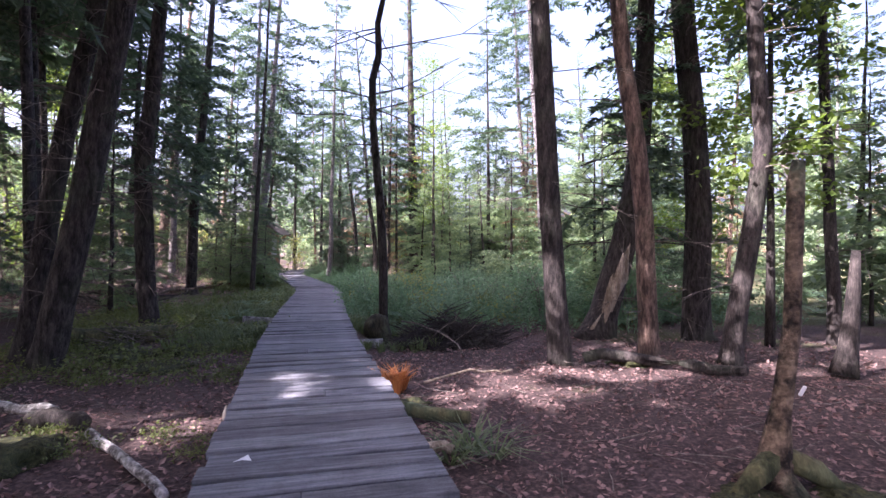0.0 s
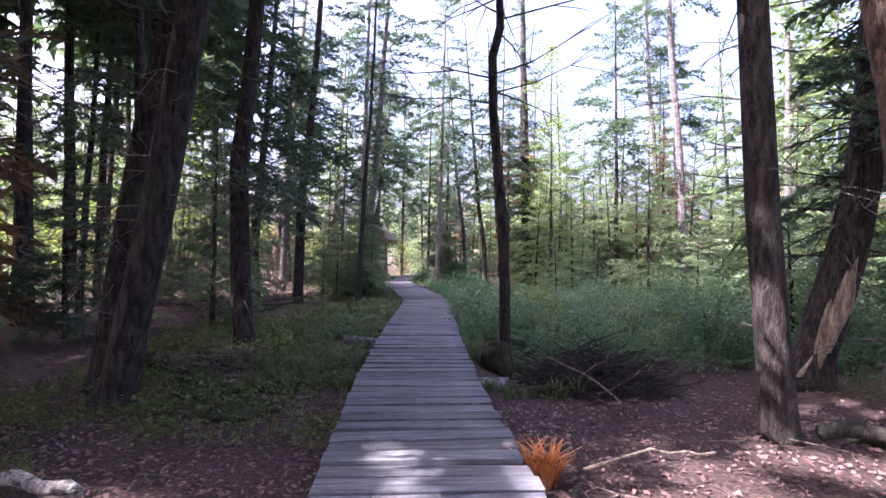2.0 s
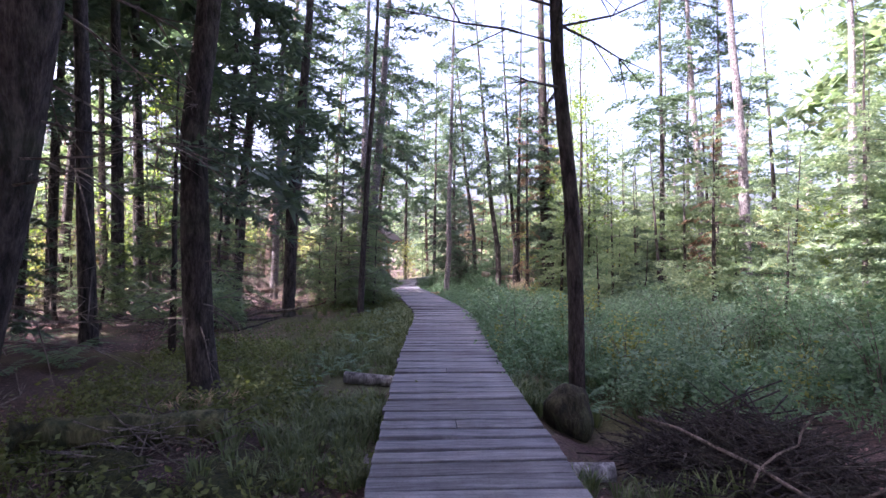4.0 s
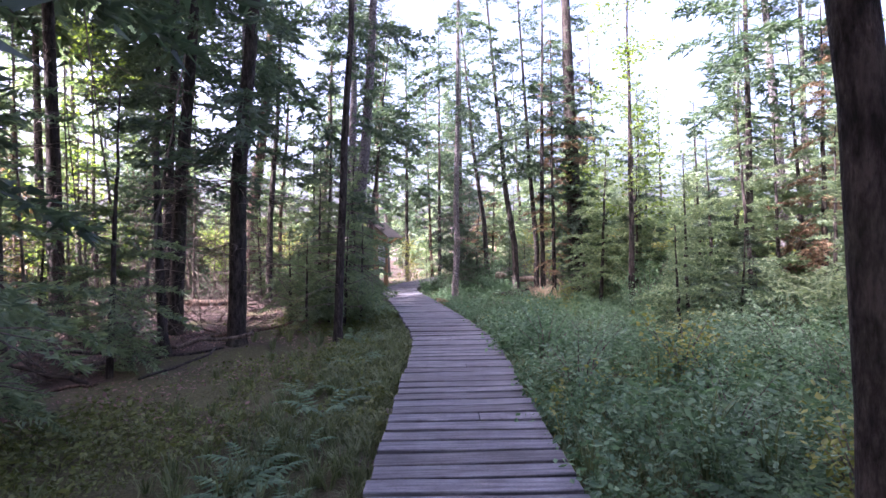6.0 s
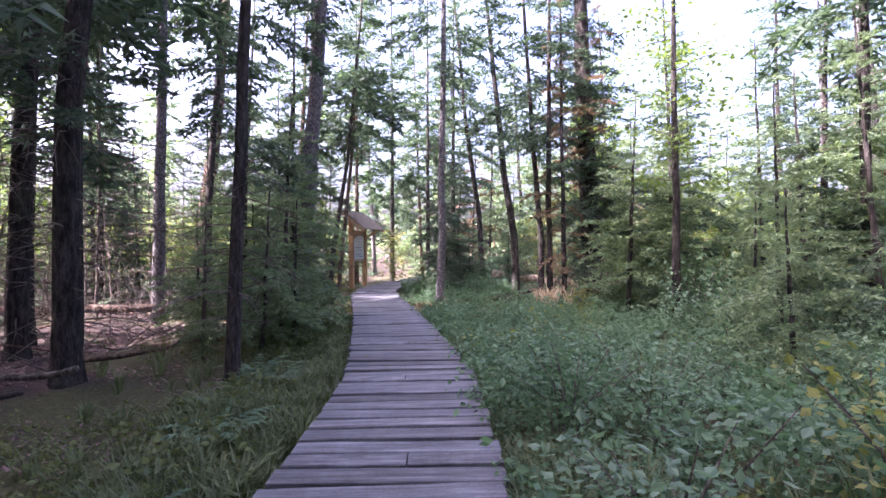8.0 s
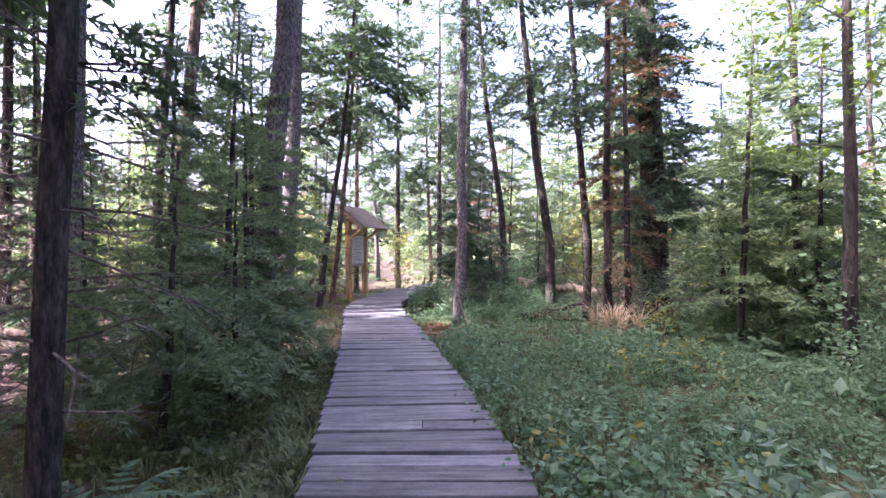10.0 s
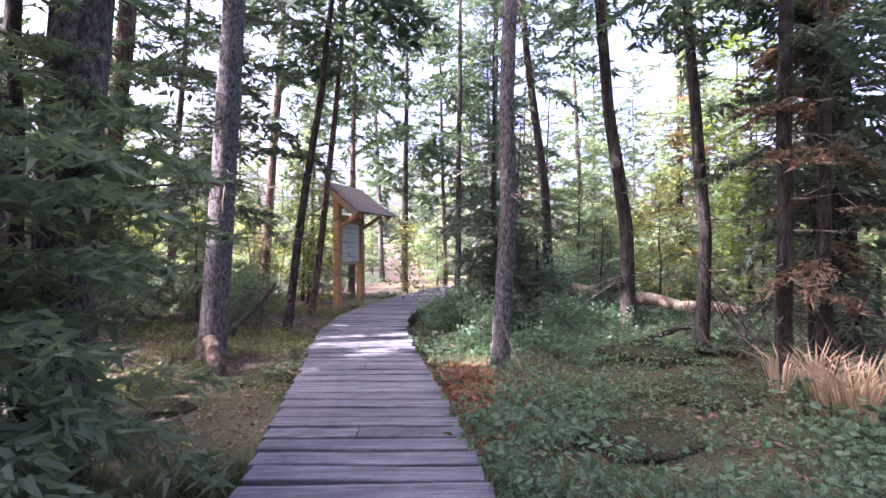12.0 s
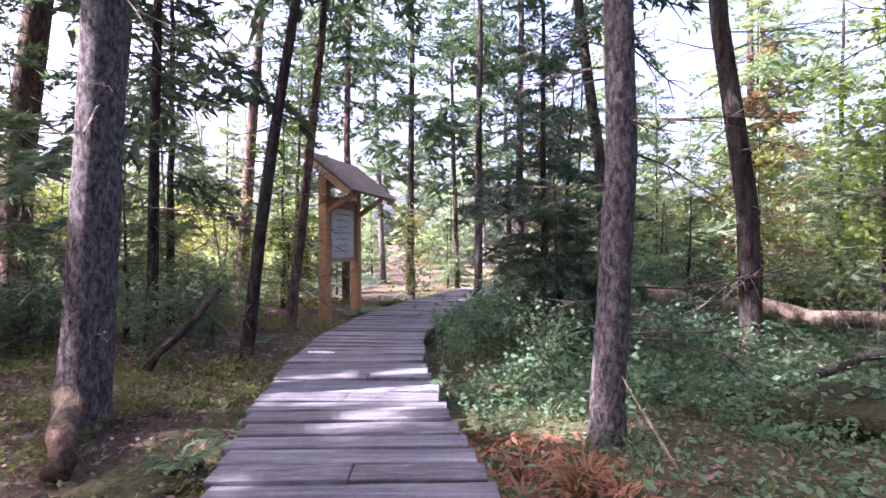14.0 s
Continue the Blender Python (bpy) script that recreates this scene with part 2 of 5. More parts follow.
def ground_z(x, y):
    v = noise.noise((x * 0.35, y * 0.35, 3.1)) * 0.10 + noise.noise((x * 1.3, y * 1.3, 7.7)) * 0.05
    d = abs(x - walk_x(y))
    side = min(1.0, max(0.0, (d - 0.8) / 1.5))
    far = max(0.0, math.hypot(x, y - 12) - 30) * 0.01
    hollow = 0.3 * math.exp(-((x - 2.2) / 1.1) ** 2 - ((y - 7.3) / 1.5) ** 2)
    return -0.24 + (v + 0.04) * side - hollow * min(1.0, max(0.0, (d - 0.78) / 0.4)) + far


def axis_steps():
    near = list(np.arange(-16, 16.01, 0.32))
    out, x, s = [], 16, 0.6
    while x < 900:
        x += s
        s *= 1.25
        out.append(x)
    return [-q for q in reversed(out)] + near + out


gx = axis_steps()
gy = [q + 12 for q in axis_steps()]
near_y = list(np.arange(-8, 40.01, 0.32))
gy = [q for q in gy if q < -8.2] + near_y + [q + 28 for q in gx if q > 16 and q + 28 > 40.2]
gv = [(x, y, ground_z(x, y)) for y in gy for x in gx]
nx = len(gx)
gf = [(j * nx + i, j * nx + i + 1, (j + 1) * nx + i + 1, (j + 1) * nx + i) for j in range(len(gy) - 1) for i in range(nx - 1)]
tagged(new("ground", mesh("ground", gv, gf, GROUND, True)), "forest floor of brown leaf litter and moss", "ground", kind="structure")


# ---- foliage ----
def bough(length, rng, droop=0.25, nodes=12, shoots=6, needle=0.13, width=0.025):
    """One conifer bough along +x as loose triangles: side twigs dressed with short shoots."""
    s = np.linspace(0.12, 1.0, nodes)
    base = np.stack([length * s, np.zeros(nodes), 0.10 * length * s - droop * length * s**2], 1)
    out = []
    for side in (-1, 1):
        tl = length * 0.40 * (1.08 - s * 0.85) * rng.uniform(0.6, 1.15, nodes)
        ang = np.radians(rng.uniform(42, 66, nodes)) * side
        tdir = np.stack([np.cos(ang), np.sin(ang), rng.uniform(-0.6, 0.22, nodes)], 1)
        k = (np.arange(shoots) + 0.6) / shoots
        p = base[:, None] + tdir[:, None] * (tl[:, None] * k[None])[..., None]
        a2 = ang[:, None] + rng.choice([-1, 1], (nodes, shoots)) * np.radians(rng.uniform(20, 60, (nodes, shoots)))
        sd = unit(np.stack([np.cos(a2), np.sin(a2), rng.uniform(-0.9, 0.5, (nodes, shoots))], -1))
        ln = needle * rng.uniform(0.7, 1.35, (nodes, shoots, 1)) * (0.6 + 0.4 * length)
        per = unit(np.cross(sd, rng.normal(size=(nodes, shoots, 3)) * 0.7 + np.array([0, 0, 1.0])))
        w = width * rng.uniform(0.7, 1.2, (nodes, shoots, 1))
        out.append(np.stack([p - per * w, p + per * w, p + sd * ln], -2).reshape(-1, 3, 3))
        tip = base + tdir * tl[:, None]
        up = np.array([0, 0, 0.006])
        out.append(np.stack([base - up, base + up, tip], 1))
    st = np.stack([base[:-1] - [0, 0.006, 0], base[:-1] + [0, 0.006, 0], base[1:]], 1)
    out.append(st)
    return np.concatenate(out)


BOUGHS = {}
BOUGHS["hemlock"] = [bough(1.0, np.random.default_rng(11 + i), 0.38) for i in range(5)]
BOUGHS["fine"] = [bough(1.0, np.random.default_rng(51 + i), 0.3, 14, 7, 0.098, 0.02) for i in range(5)]
BOUGHS["lush"] = [bough(1.0, np.random.default_rng(91 + i), 0.32, 10, 5, 0.14, 0.028) for i in range(5)]
BOUGHS["far"] = [bough(1.0, np.random.default_rng(31 + i), 0.27, 6, 4, 0.25, 0.06) for i in range(4)]


def crown(h0, h1, rmax, count, kind, seed, axis=None, bare=0.0):
    """A conifer's crown as triangles: boughs round the stem from h0 to h1. axis(z) gives the stem's centre."""
    rng = np.random.default_rng(seed)
    out = []
    for i in range(count):
        f = (i + rng.uniform(0, 1)) / count
        if rng.uniform() < bare:
            continue
        z = h0 + (h1 - h0) * f
        r = max(0.22, rmax * (1 - f) ** 0.75 * rng.uniform(0.55, 1.15) * min(1.0, 0.55 + f * 3))
        t = BOUGHS[kind][rng.integers(len(BOUGHS[kind]))] * r
        tilt, az = np.radians(rng.uniform(-24, 20) - (1 - f) * 10 + f * 30), rng.uniform(0, 2 * np.pi)
        ct, st, ca, sa = np.cos(tilt), np.sin(tilt), np.cos(az), np.sin(az)
        ry = np.array([[ct, 0, -st], [0, 1, 0], [st, 0, ct]])
        rz = np.array([[ca, -sa, 0], [sa, ca, 0], [0, 0, 1]])
        cx, cy = axis(z) if axis else (0, 0)
        out.append(t @ (rz @ ry).T + np.array([cx, cy, z]))
    return np.concatenate(out)


def dead_sticks(h0, h1, count, length, seed, axis=None, r0=0.012):
    """Bare lower branches of a conifer, as thin tapered limbs with a fork or two."""
    rng = np.random.default_rng(seed)
    pieces = []
    for i in range(count):
        z = rng.uniform(h0, h1)
        az, ln = rng.uniform(0, 2 * math.pi), length * rng.uniform(0.35, 1.15)
        cx, cy = axis(z) if axis else (0, 0)
        d, pz, p = Vector((math.cos(az), math.sin(az), rng.uniform(-0.15, 0.2))), 0, Vector((cx, cy, z))
        pts = [p.copy()]
        for k in range(3):
            d = (d + Vector(rng.uniform(-0.28, 0.28, 3)) + Vector((0, 0, -0.08))).normalized()
            p = p + d * (ln / 3)
            pts.append(p.copy())
        mine = [tube(pts, [r0, r0 * 0.75, r0 * 0.5, r0 * 0.2], 3)]
        for k in (1, 2, 2):
            e = (d + Vector(rng.uniform(-0.8, 0.8, 3))).normalized()
            mine.append(tube([pts[k], pts[k] + e * ln * 0.22, pts[k] + e * ln * 0.36 + Vector((0, 0, -0.04))], [r0 * 0.5, r0 * 0.35, r0 * 0.15], 3))
        pieces.append(join(mine))
    return pieces


def add_sticks(tree, pieces, mat=None, label="", single=True):
    """Each bare branch as a part of its own, or all of a far tree's as one."""
    if not single:
        return tagged(part("brushwood", mesh("brushwood", *join(pieces), mat or TWIG), tree), kind="stuff")
    for p in pieces:
        part("dead_branch", mesh("dead_branch", *p, mat or TWIG), tree, label)


def stem_axis(profile):
    zs = [p[2] for p in profile]

    def at(z):
        return float(np.interp(z, zs, [p[0] for p in profile])), float(np.interp(z, zs, [p[1] for p in profile]))
    return at


def conifer(name, label, x, y, dia, lean, height, live, mat, needles, kind="hemlock", rmax=1.8, count=60, dead=(1.2, 6.0, 24, 1.1), seed=1, bare=0.0, flare=0.6, group="forest trees", z=None, single=True, shade_canopy=False):
    """A tree at x, y. lean: pairs (sideways shift, height) of the stem; live: height of the lowest live bough."""
    base_z = ground_z(x, y) if z is None else z
    tree = tagged(new(name), label, "tree", group)
    tree.location = (x, y, base_z - 0.05)
    rng = np.random.default_rng(seed)
    knots = [(0, 0, 0)] + [(dx, rng.uniform(-0.05, 0.05), hz - base_z) for dx, hz in lean]
    last = knots[-1]
    if height > last[2] + 0.5:
        prev = knots[-2]
        sl = (last[0] - prev[0]) / (last[2] - prev[2]) * 0.6
        knots.append((last[0] + sl * (height - last[2]), last[1], height))
    at = stem_axis(knots)
    zs = np.concatenate([[0, 0.12, 0.35], np.linspace(0.8, height, 13)])
    pts = [(at(q)[0] + rng.normal() * 0.008, at(q)[1] + rng.normal() * 0.008, q) for q in zs]
    rad = [max(0.012, dia / 2 * (1 - 0.85 * (q / height) ** 1.1)) for q in zs]
    part("trunk", mesh("trunk", *tube(pts, rad, 12, 0.05, seed, flare), mat, True), tree)
    # optional second crown, wide and above the view, added to shade the ground
    if live is not None:
        part("crown", tri_mesh("crown", np.concatenate([crown(live, height, rmax, count, kind, seed + 5, at, bare)]
                                               + ([crown(8.8, height, 3.1, 46, "far", seed + 6, at)] if shade_canopy else [])), needles), tree)
    if dead:
        add_sticks(tree, dead_sticks(*dead, seed + 9, at), single=single)
    return tree


# ---- boardwalk ----
def line_at(s_y):
    x = walk_x(s_y)
    dx = (walk_x(s_y + 0.6) - walk_x(s_y - 0.6)) / 1.2
    return x, math.atan(-dx)


boardwalk = tagged(new("boardwalk"), "boardwalk of grey weathered planks on low beams", "boardwalk", kind="structure")


def plank_mesh(seed):
    rng = random.Random(seed)
    bm = bmesh.new()
    bmesh.ops.create_cube(bm, size=1)
    bmesh.ops.subdivide_edges(bm, edges=[e for e in bm.edges if abs(e.verts[0].co.x - e.verts[1].co.x) > 0.5], cuts=4)
    for v in bm.verts:
        v.co = Vector((v.co.x * 1.4, v.co.y * 0.197 + rng.uniform(-0.005, 0.005), v.co.z * 0.048 + rng.uniform(-0.002, 0.002)))
    bmesh.ops.bevel(bm, geom=[e for e in bm.edges if e.is_boundary or e.calc_face_angle(0) > 1.0], offset=0.006, segments=1, affect="EDGES")
    me = bpy.data.meshes.new("plank")
    bm.to_mesh(me)
    bm.free()
    me.materials.append(PLANK)
    return me


# ---- trees beside the walk ----
OLD = "tall conifer with dark ridged bark and a bare lower trunk"
GREY = "tall spruce with scaly grey bark and short dead branches"
TREES = [
    # x, y, diameter, lean, height, lowest live bough, bark, needles
    ("A", -2.94, 4.93, 0.3, ((0.35, 2.4), (0.92, 4.6)), 15, 5.0, BARK_DARK, NEEDLES, OLD),
    ("B", -2.38, 4.39, 0.37, ((0.46, 2.0), (0.94, 4.4)), 17, 6.0, BARK_DARK, NEEDLES, "stout leaning conifer with dark bark, twin of its neighbour"),
    ("C", -2.4, 7.5, 0.34, ((-0.16, 2.6), (0.09, 4.8)), 15, 2.2, BARK_DARK, NEEDLES, OLD),
    ("D", -10.3, 14.3, 0.28, ((0.13, 4.6), (0.35, 7.0)), 14, 5, BARK_DARK, NEEDLES, OLD),
    ("E", -9.2, 12.2, 0.2, ((0.19, 3.5), (0.32, 5.0)), 12, 4.5, BARK_DARK, NEEDLES, OLD),
    ("F", -3.3, 2.7, 0.3, ((0.64, 2.4), (0.85, 3.5)), 14, 3.2, BARK_DARK, NEEDLES, OLD),
    ("G", 4.2, 4.05, 0.31, ((-0.15, 2.4), (-0.30, 4.4)), 16, 6.5, BARK_DARK, NEEDLES, "straight conifer with sun-flecked brown bark"),
    ("I", 5.7, 4.5, 0.29, ((-0.12, 2.4), (-0.47, 4.5)), 15, 6.5, BARK_RED, NEEDLES, "conifer with brown bark and spreading root flare"),
    ("J", 7.1, 5.6, 0.46, ((0.09, 2.6), (-0.24, 5.2)), 17, 6.5, BARK_DARK, NEEDLES, "stout dark conifer with furrowed bark"),
    ("K", 6.4, 3.74, 0.27, ((0.49, 2.7), (0.38, 4.3)), 14, 6, BARK_DARK, NEEDLES, OLD),
    ("L", 9.05, 4.93, 0.2, ((-0.09, 2.6), (-0.24, 5.2)), 13, 5, BARK_DARK, NEEDLES, OLD),
    ("M", -6.4, 16.4, 0.32, ((0.22, 3.3), (0.58, 6.6)), 15, 3.0, BARK_DARK, NEEDLES, OLD),
    ("N", -4.2, 14.8, 0.32, ((0.12, 3.0), (0.42, 6.0)), 15, 2.7, BARK_DARK, NEEDLES, OLD),
    ("O", -7.4, 17.6, 0.27, ((0.16, 3.1), (0.38, 6.5)), 14, 4.5, BARK_DARK, NEEDLES, OLD),
    ("P", -2.42, 15.2, 0.17, ((0.15, 3.0), (0.36, 5.8)), 13, 2.2, BARK_DARK, NEEDLES, OLD),
    ("R", -7.0, 20.65, 0.28, ((0.13, 3.8), (0.24, 6.7)), 15, 8, BARK_GREY, NEEDLES, GREY),
    ("S", -3.4, 19.9, 0.36, ((0.2, 2.5), (0.45, 4.6)), 16, 6.0, BARK_GREY, NEEDLES, GREY),
    ("T", -4.68, 23.78, 0.36, ((0.06, 1.1), (0.25, 3.0), (0.34, 5.0)), 17, 9.5, BARK_GREY, NEEDLES, "stout grey spruce with flared roots beside the boardwalk"),
    ("U", -10.6, 28.9, 0.6, ((0.02, 2.7), (0.52, 5.7)), 18, 6, BARK_RED, NEEDLES, "thick old tree with shaggy brown bark"),
    ("V", -4.85, 26.6, 0.17, ((0.24, 1.8), (0.68, 4.2)), 12, 5.5, BARK_DARK, NEEDLES, "thin leaning conifer with mossy grey bark"),
    ("W", -5.2, 28.8, 0.18, ((0.32, 2.5), (0.67, 5.3)), 13, 6, BARK_RED, NEEDLES, "thin conifer with a knotted reddish base"),
    ("X", -0.82, 23.9, 0.23, ((0.12, 1.7), (0.1, 3.0), (0.2, 6.0)), 16, 6.5, BARK_GREY, NEEDLES, "straight grey spruce with a rusty bark foot"),
    ("Y", 1.45, 27.0, 0.27, ((0.01, 1.4), (-0.39, 4.3)), 14, 5.5, BARK_DARK, NEEDLES, OLD),
    ("Z", 0.3, 30.0, 0.25, ((-0.11, 2.6), (-0.51, 5.5)), 14, 5, BARK_DARK, NEEDLES, OLD),
    ("AA", 2.1, 25.2, 0.2, ((0.07, 1.6), (-0.15, 4.2)), 13, 4.8, BARK_DARK, NEEDLES, OLD),
    ("AC", 3.5, 24.5, 0.58, ((-0.05, 2.7), (-0.2, 7.0)), 18, 1.3, BARK_DARK, NEEDLES, "old spruce with drooping boughs and brown dead twigs"),
    ("AD", 2.15, 23.0, 0.17, ((0.0, 2.7), (0.05, 5.0)), 12, 3.2, BARK_DARK, NEEDLES, OLD),
    ("AE", -7.2, 23.1, 0.23, ((0.12, 2.8), (0.39, 5.7)), 13, 7.5, BARK_DARK, NEEDLES, OLD),
    ("AF", -9.9, 30.5, 0.24, ((0.12, 3.3), (0.43, 6.1)), 13, 4, BARK_RED, NEEDLES, OLD),
    ("AG", -9.4, 35.0, 0.38, ((0.3, 3.9), (0.6, 6.8)), 16, 6, BARK_RED, NEEDLES, OLD),
    ("AH", 5.9, 17.0, 0.17, ((-0.06, 2.8), (-0.09, 4.4)), 11, 4.5, BARK_DARK, NEEDLES, OLD),
    ("AI", 8.3, 20.3, 0.28, ((-0.1, 3.2), (-0.4, 7.0)), 16, 8.5, BARK_GREY, NEEDLES, GREY),
    ("AJ", 9.0, 20.6, 0.22, ((0.02, 3.1), (-0.03, 5.0)), 12, 6, BARK_GREY, NEEDLES, GREY),
    ("AK", 7.6, 15.8, 0.28, ((-0.1, 3.8), (-0.45, 8.3)), 16, 9, BARK_GREY, NEEDLES, GREY),
    ("AL", 7.5, 20.6, 0.16, ((-0.06, 3.8), (-0.11, 5.3)), 7, None, BARK_GREY, NEEDLES, "dead standing conifer snag with grey bark"),
    ("AS", -6.2, 26.6, 0.15, ((0.1, 2.5), (0.2, 5.0)), 13, 1.9, BARK_DARK, NEEDLES, "slim spruce with drooping boughs and grey dead twigs"),
    ("AN", -2.2, 32.6, 0.2, ((0.05, 3.5), (0.1, 7.0)), 14, 4.5, BARK_DARK, NEEDLES, OLD),
    ("AO", -1.2, 34.5, 0.25, ((0.02, 3.5), (0.1, 7.0)), 14, 4, BARK_DARK, NEEDLES, OLD),
    ("AP", -5.6, 33.2, 0.22, ((0.05, 3.5), (0.1, 7.0)), 14, 5, BARK_RED, NEEDLES, OLD),
    ("AQ", -4.4, 35.6, 0.24, ((0.05, 3.5), (0.1, 7.0)), 15, 5, BARK_DARK, NEEDLES, OLD),
]
for i, (key, x, y, dia, lean, height, live, bk, needles, label) in enumerate(TREES):
    conifer("conifer", label, x, y, dia, lean, height, live, bk, needles, "fine" if y < 25 else "lush",
            1.15 if key == "P" else (1.7 if x > 0 else 2.1) + 0.5 * random.random(), 64 if key == "AC" else 46, (0.3, 5.0, 80, 1.3) if key in ("AC", "AS") else (0.7, max(3.6, (live or 7)), 56 if key in ("M", "N", "O", "D", "E", "U") else 36 if x < 0 else 24, 1.6 if key in ("M", "N", "O", "D", "E", "U") else 1.2), 100 + i, shade_canopy=y < 13 and x < 5)


# the old spruce's low curtain of drooping boughs
old = next(o for o in bpy.data.objects if o.name.startswith("conifer") and abs(o.location.x - 3.5) < 0.01 and abs(o.location.y - 24.5) < 0.01)
part("low_crown", tri_mesh("low_crown", np.concatenate([crown(0.9, 9.0, 2.0, 80, "fine", 911), crown(2.2, 8.0, 1.5, 30, "hemlock", 912)]), NEEDLES), old, "low drooping dark green boughs")
part("brown_crown", tri_mesh("brown_crown", crown(3.0, 10.0, 1.6, 26, "fine", 913), NEEDLES_BROWN), old, "hanging brown dead boughs")


# ---- the slender tree with a burl at its foot, beside the boardwalk ----
slim = tagged(new("slender_tree"), "slender bent tree with a mossy burl at its foot", "tree")
slim.location = (1.86, 7.5, -0.54)
sp = [(0.02, 0, 0), (0.02, 0, 0.2), (0.01, 0, 0.6), (0.0, 0, 1.5), (-0.05, 0, 2.6), (-0.12, 0, 3.3), (-0.2, 0, 4.2), (-0.22, 0.02, 5.1), (-0.1, 0.05, 5.6), (-0.12, 0, 6.2), (0.05, 0, 7.0), (0.1, 0, 8.5), (0.0, 0, 10.5)]
part("trunk", mesh("trunk", *tube(sp, [0.12, 0.10, 0.09, 0.084, 0.08, 0.077, 0.074, 0.071, 0.07, 0.058, 0.046, 0.03, 0.01], 12, 0.05, 3, 0.4), BARK_DARK, True), slim)
bm = bmesh.new()
bmesh.ops.create_icosphere(bm, subdivisions=3, radius=0.27)
for v in bm.verts:
    v.co = v.co * (1 + 0.3 * noise.noise(v.co * 5)) + Vector((-0.08, -0.1, 0.28))
    v.co.z = v.co.z * 1.15 - 0.03
me = bpy.data.meshes.new("burl")
bm.to_mesh(me)
bm.free()
me.materials.append(BURL)
me.polygons.foreach_set("use_smooth", [True] * len(me.polygons))
part("burl", me, slim, "dark mossy burl at the trunk's foot")
slim_axis = stem_axis(sp)
add_sticks(slim, dead_sticks(3.6, 8.5, 22, 2.3, 77, slim_axis, 0.02), BARK_DARK)


# ---- broadleaf crowns ----
def leaf_tris(centres, size, rng, flat=0.6, wide=0.3):
    n = len(centres)
    d = unit(np.stack([rng.normal(size=n), rng.normal(size=n), rng.normal(size=n) * 0.4 - 0.25], 1))
    up = unit(rng.normal(size=(n, 3)) * (1 - flat) + np.array([0, 0, 1.0]) * flat)
    side = unit(np.cross(d, up))
    ln = size * rng.uniform(0.6, 1.25, (n, 1))
    w = ln * wide
    mid = centres + d * ln * 0.45
    tip = centres + d * ln
    a = np.stack([centres, mid - side * w, tip], 1)
    b = np.stack([centres, tip, mid + side * w], 1)
    return np.stack([a, b], 1).reshape(-1, 3, 3)


def broadleaf(label, x, y, dia, height, h0, spread, leaves, size, seed, mat=None, lean=0.0):
    rng = np.random.default_rng(seed)
    tree = tagged(new("maple"), label, "tree", "broadleaf trees")
    tree.location = (x, y, ground_z(x, y) - 0.04)
    zs = np.linspace(0, height, 9)
    at = stem_axis([(0, 0, 0), (lean, 0, height)])
    part("trunk", mesh("trunk", *tube([(at(q)[0] + rng.normal() * 0.02, rng.normal() * 0.02, q) for q in zs], [max(0.01, dia / 2 * (1 - 0.9 * q / height)) for q in zs], 9, 0.04, seed, 0.3), BARK_DARK, True), tree)
    limbs, centres = [], []
    for i in range(26):
        z = h0 + (height - h0) * (i + rng.uniform()) / 26
        az = rng.uniform(0, 6.283)
        ln = spread * rng.uniform(0.5, 1.1) * (1.15 - 0.75 * (z - h0) / (height - h0))
        p0 = Vector((*at(z), z))
        p1 = p0 + Vector((math.cos(az), math.sin(az), 0.25)) * ln * 0.5
        p2 = p0 + Vector((math.cos(az), math.sin(az), 0.12)) * ln
        limbs.append(tube([p0, p1, p2], [0.014, 0.009, 0.003], 3))
        for k in range(leaves // 26):
            f = rng.uniform(0.25, 1.05)
            c = p0.lerp(p2, f)
            centres.append(np.array(c) + rng.normal(size=3) * np.array([0.24, 0.24, 0.14]) * spread * 0.6)
    for q in limbs:
        part("limb", mesh("limb", *q, TWIG), tree)
    part("crown", tri_mesh("crown", leaf_tris(np.array(centres), size, rng), mat or MAPLE), tree, "bright green broad leaves")
    return tree


broadleaf("young maple with bright green leaves above the herbs", 3.9, 18.8, 0.16, 9.5, 2.4, 1.5, 3000, 0.10, 5)
broadleaf("maple with dark green leaves among the conifers", 8.3, 7.6, 0.16, 9, 1.7, 1.9, 5200, 0.13, 6)
broadleaf("maple with dark green leaves among the conifers", 7.9, 4.9, 0.14, 9, 2.2, 1.5, 4200, 0.13, 7)
broadleaf("young maple with sunlit yellow-green leaves", 4.6, 29.5, 0.12, 6.5, 1.2, 1.5, 2200, 0.13, 8)
broadleaf("young maple with sunlit yellow-green leaves", -6.5, 31.5, 0.1, 4.2, 0.5, 1.2, 1500, 0.12, 9)
broadleaf("low maple bush with yellow-green leaves in the sun", 2.7, 29.6, 0.06, 3.2, 0.4, 1.2, 1500, 0.11, 13, HERB_YELLOW)
broadleaf("low maple bush with yellow-green leaves in the sun", 4.2, 28.0, 0.06, 3.6, 0.4, 1.3, 1500, 0.11, 14, MAPLE)
broadleaf("low maple bush with yellow-green leaves in the sun", -6.0, 30.6, 0.05, 1.9, 0.2, 0.9, 900, 0.1, 15, HERB_YELLOW)
broadleaf("low maple bush with yellow-green leaves in the sun", -3.9, 33.5, 0.05, 2.4, 0.2, 1.0, 1000, 0.1, 16, HERB_YELLOW)
broadleaf("young maple with bright green leaves above the herbs", 6.5, 26.7, 0.12, 8, 2.0, 1.4, 1600, 0.13, 10)
broadleaf("young maple with sunlit yellow-green leaves", -11.5, 20.5, 0.14, 9, 3.0, 1.8, 1600, 0.14, 12)


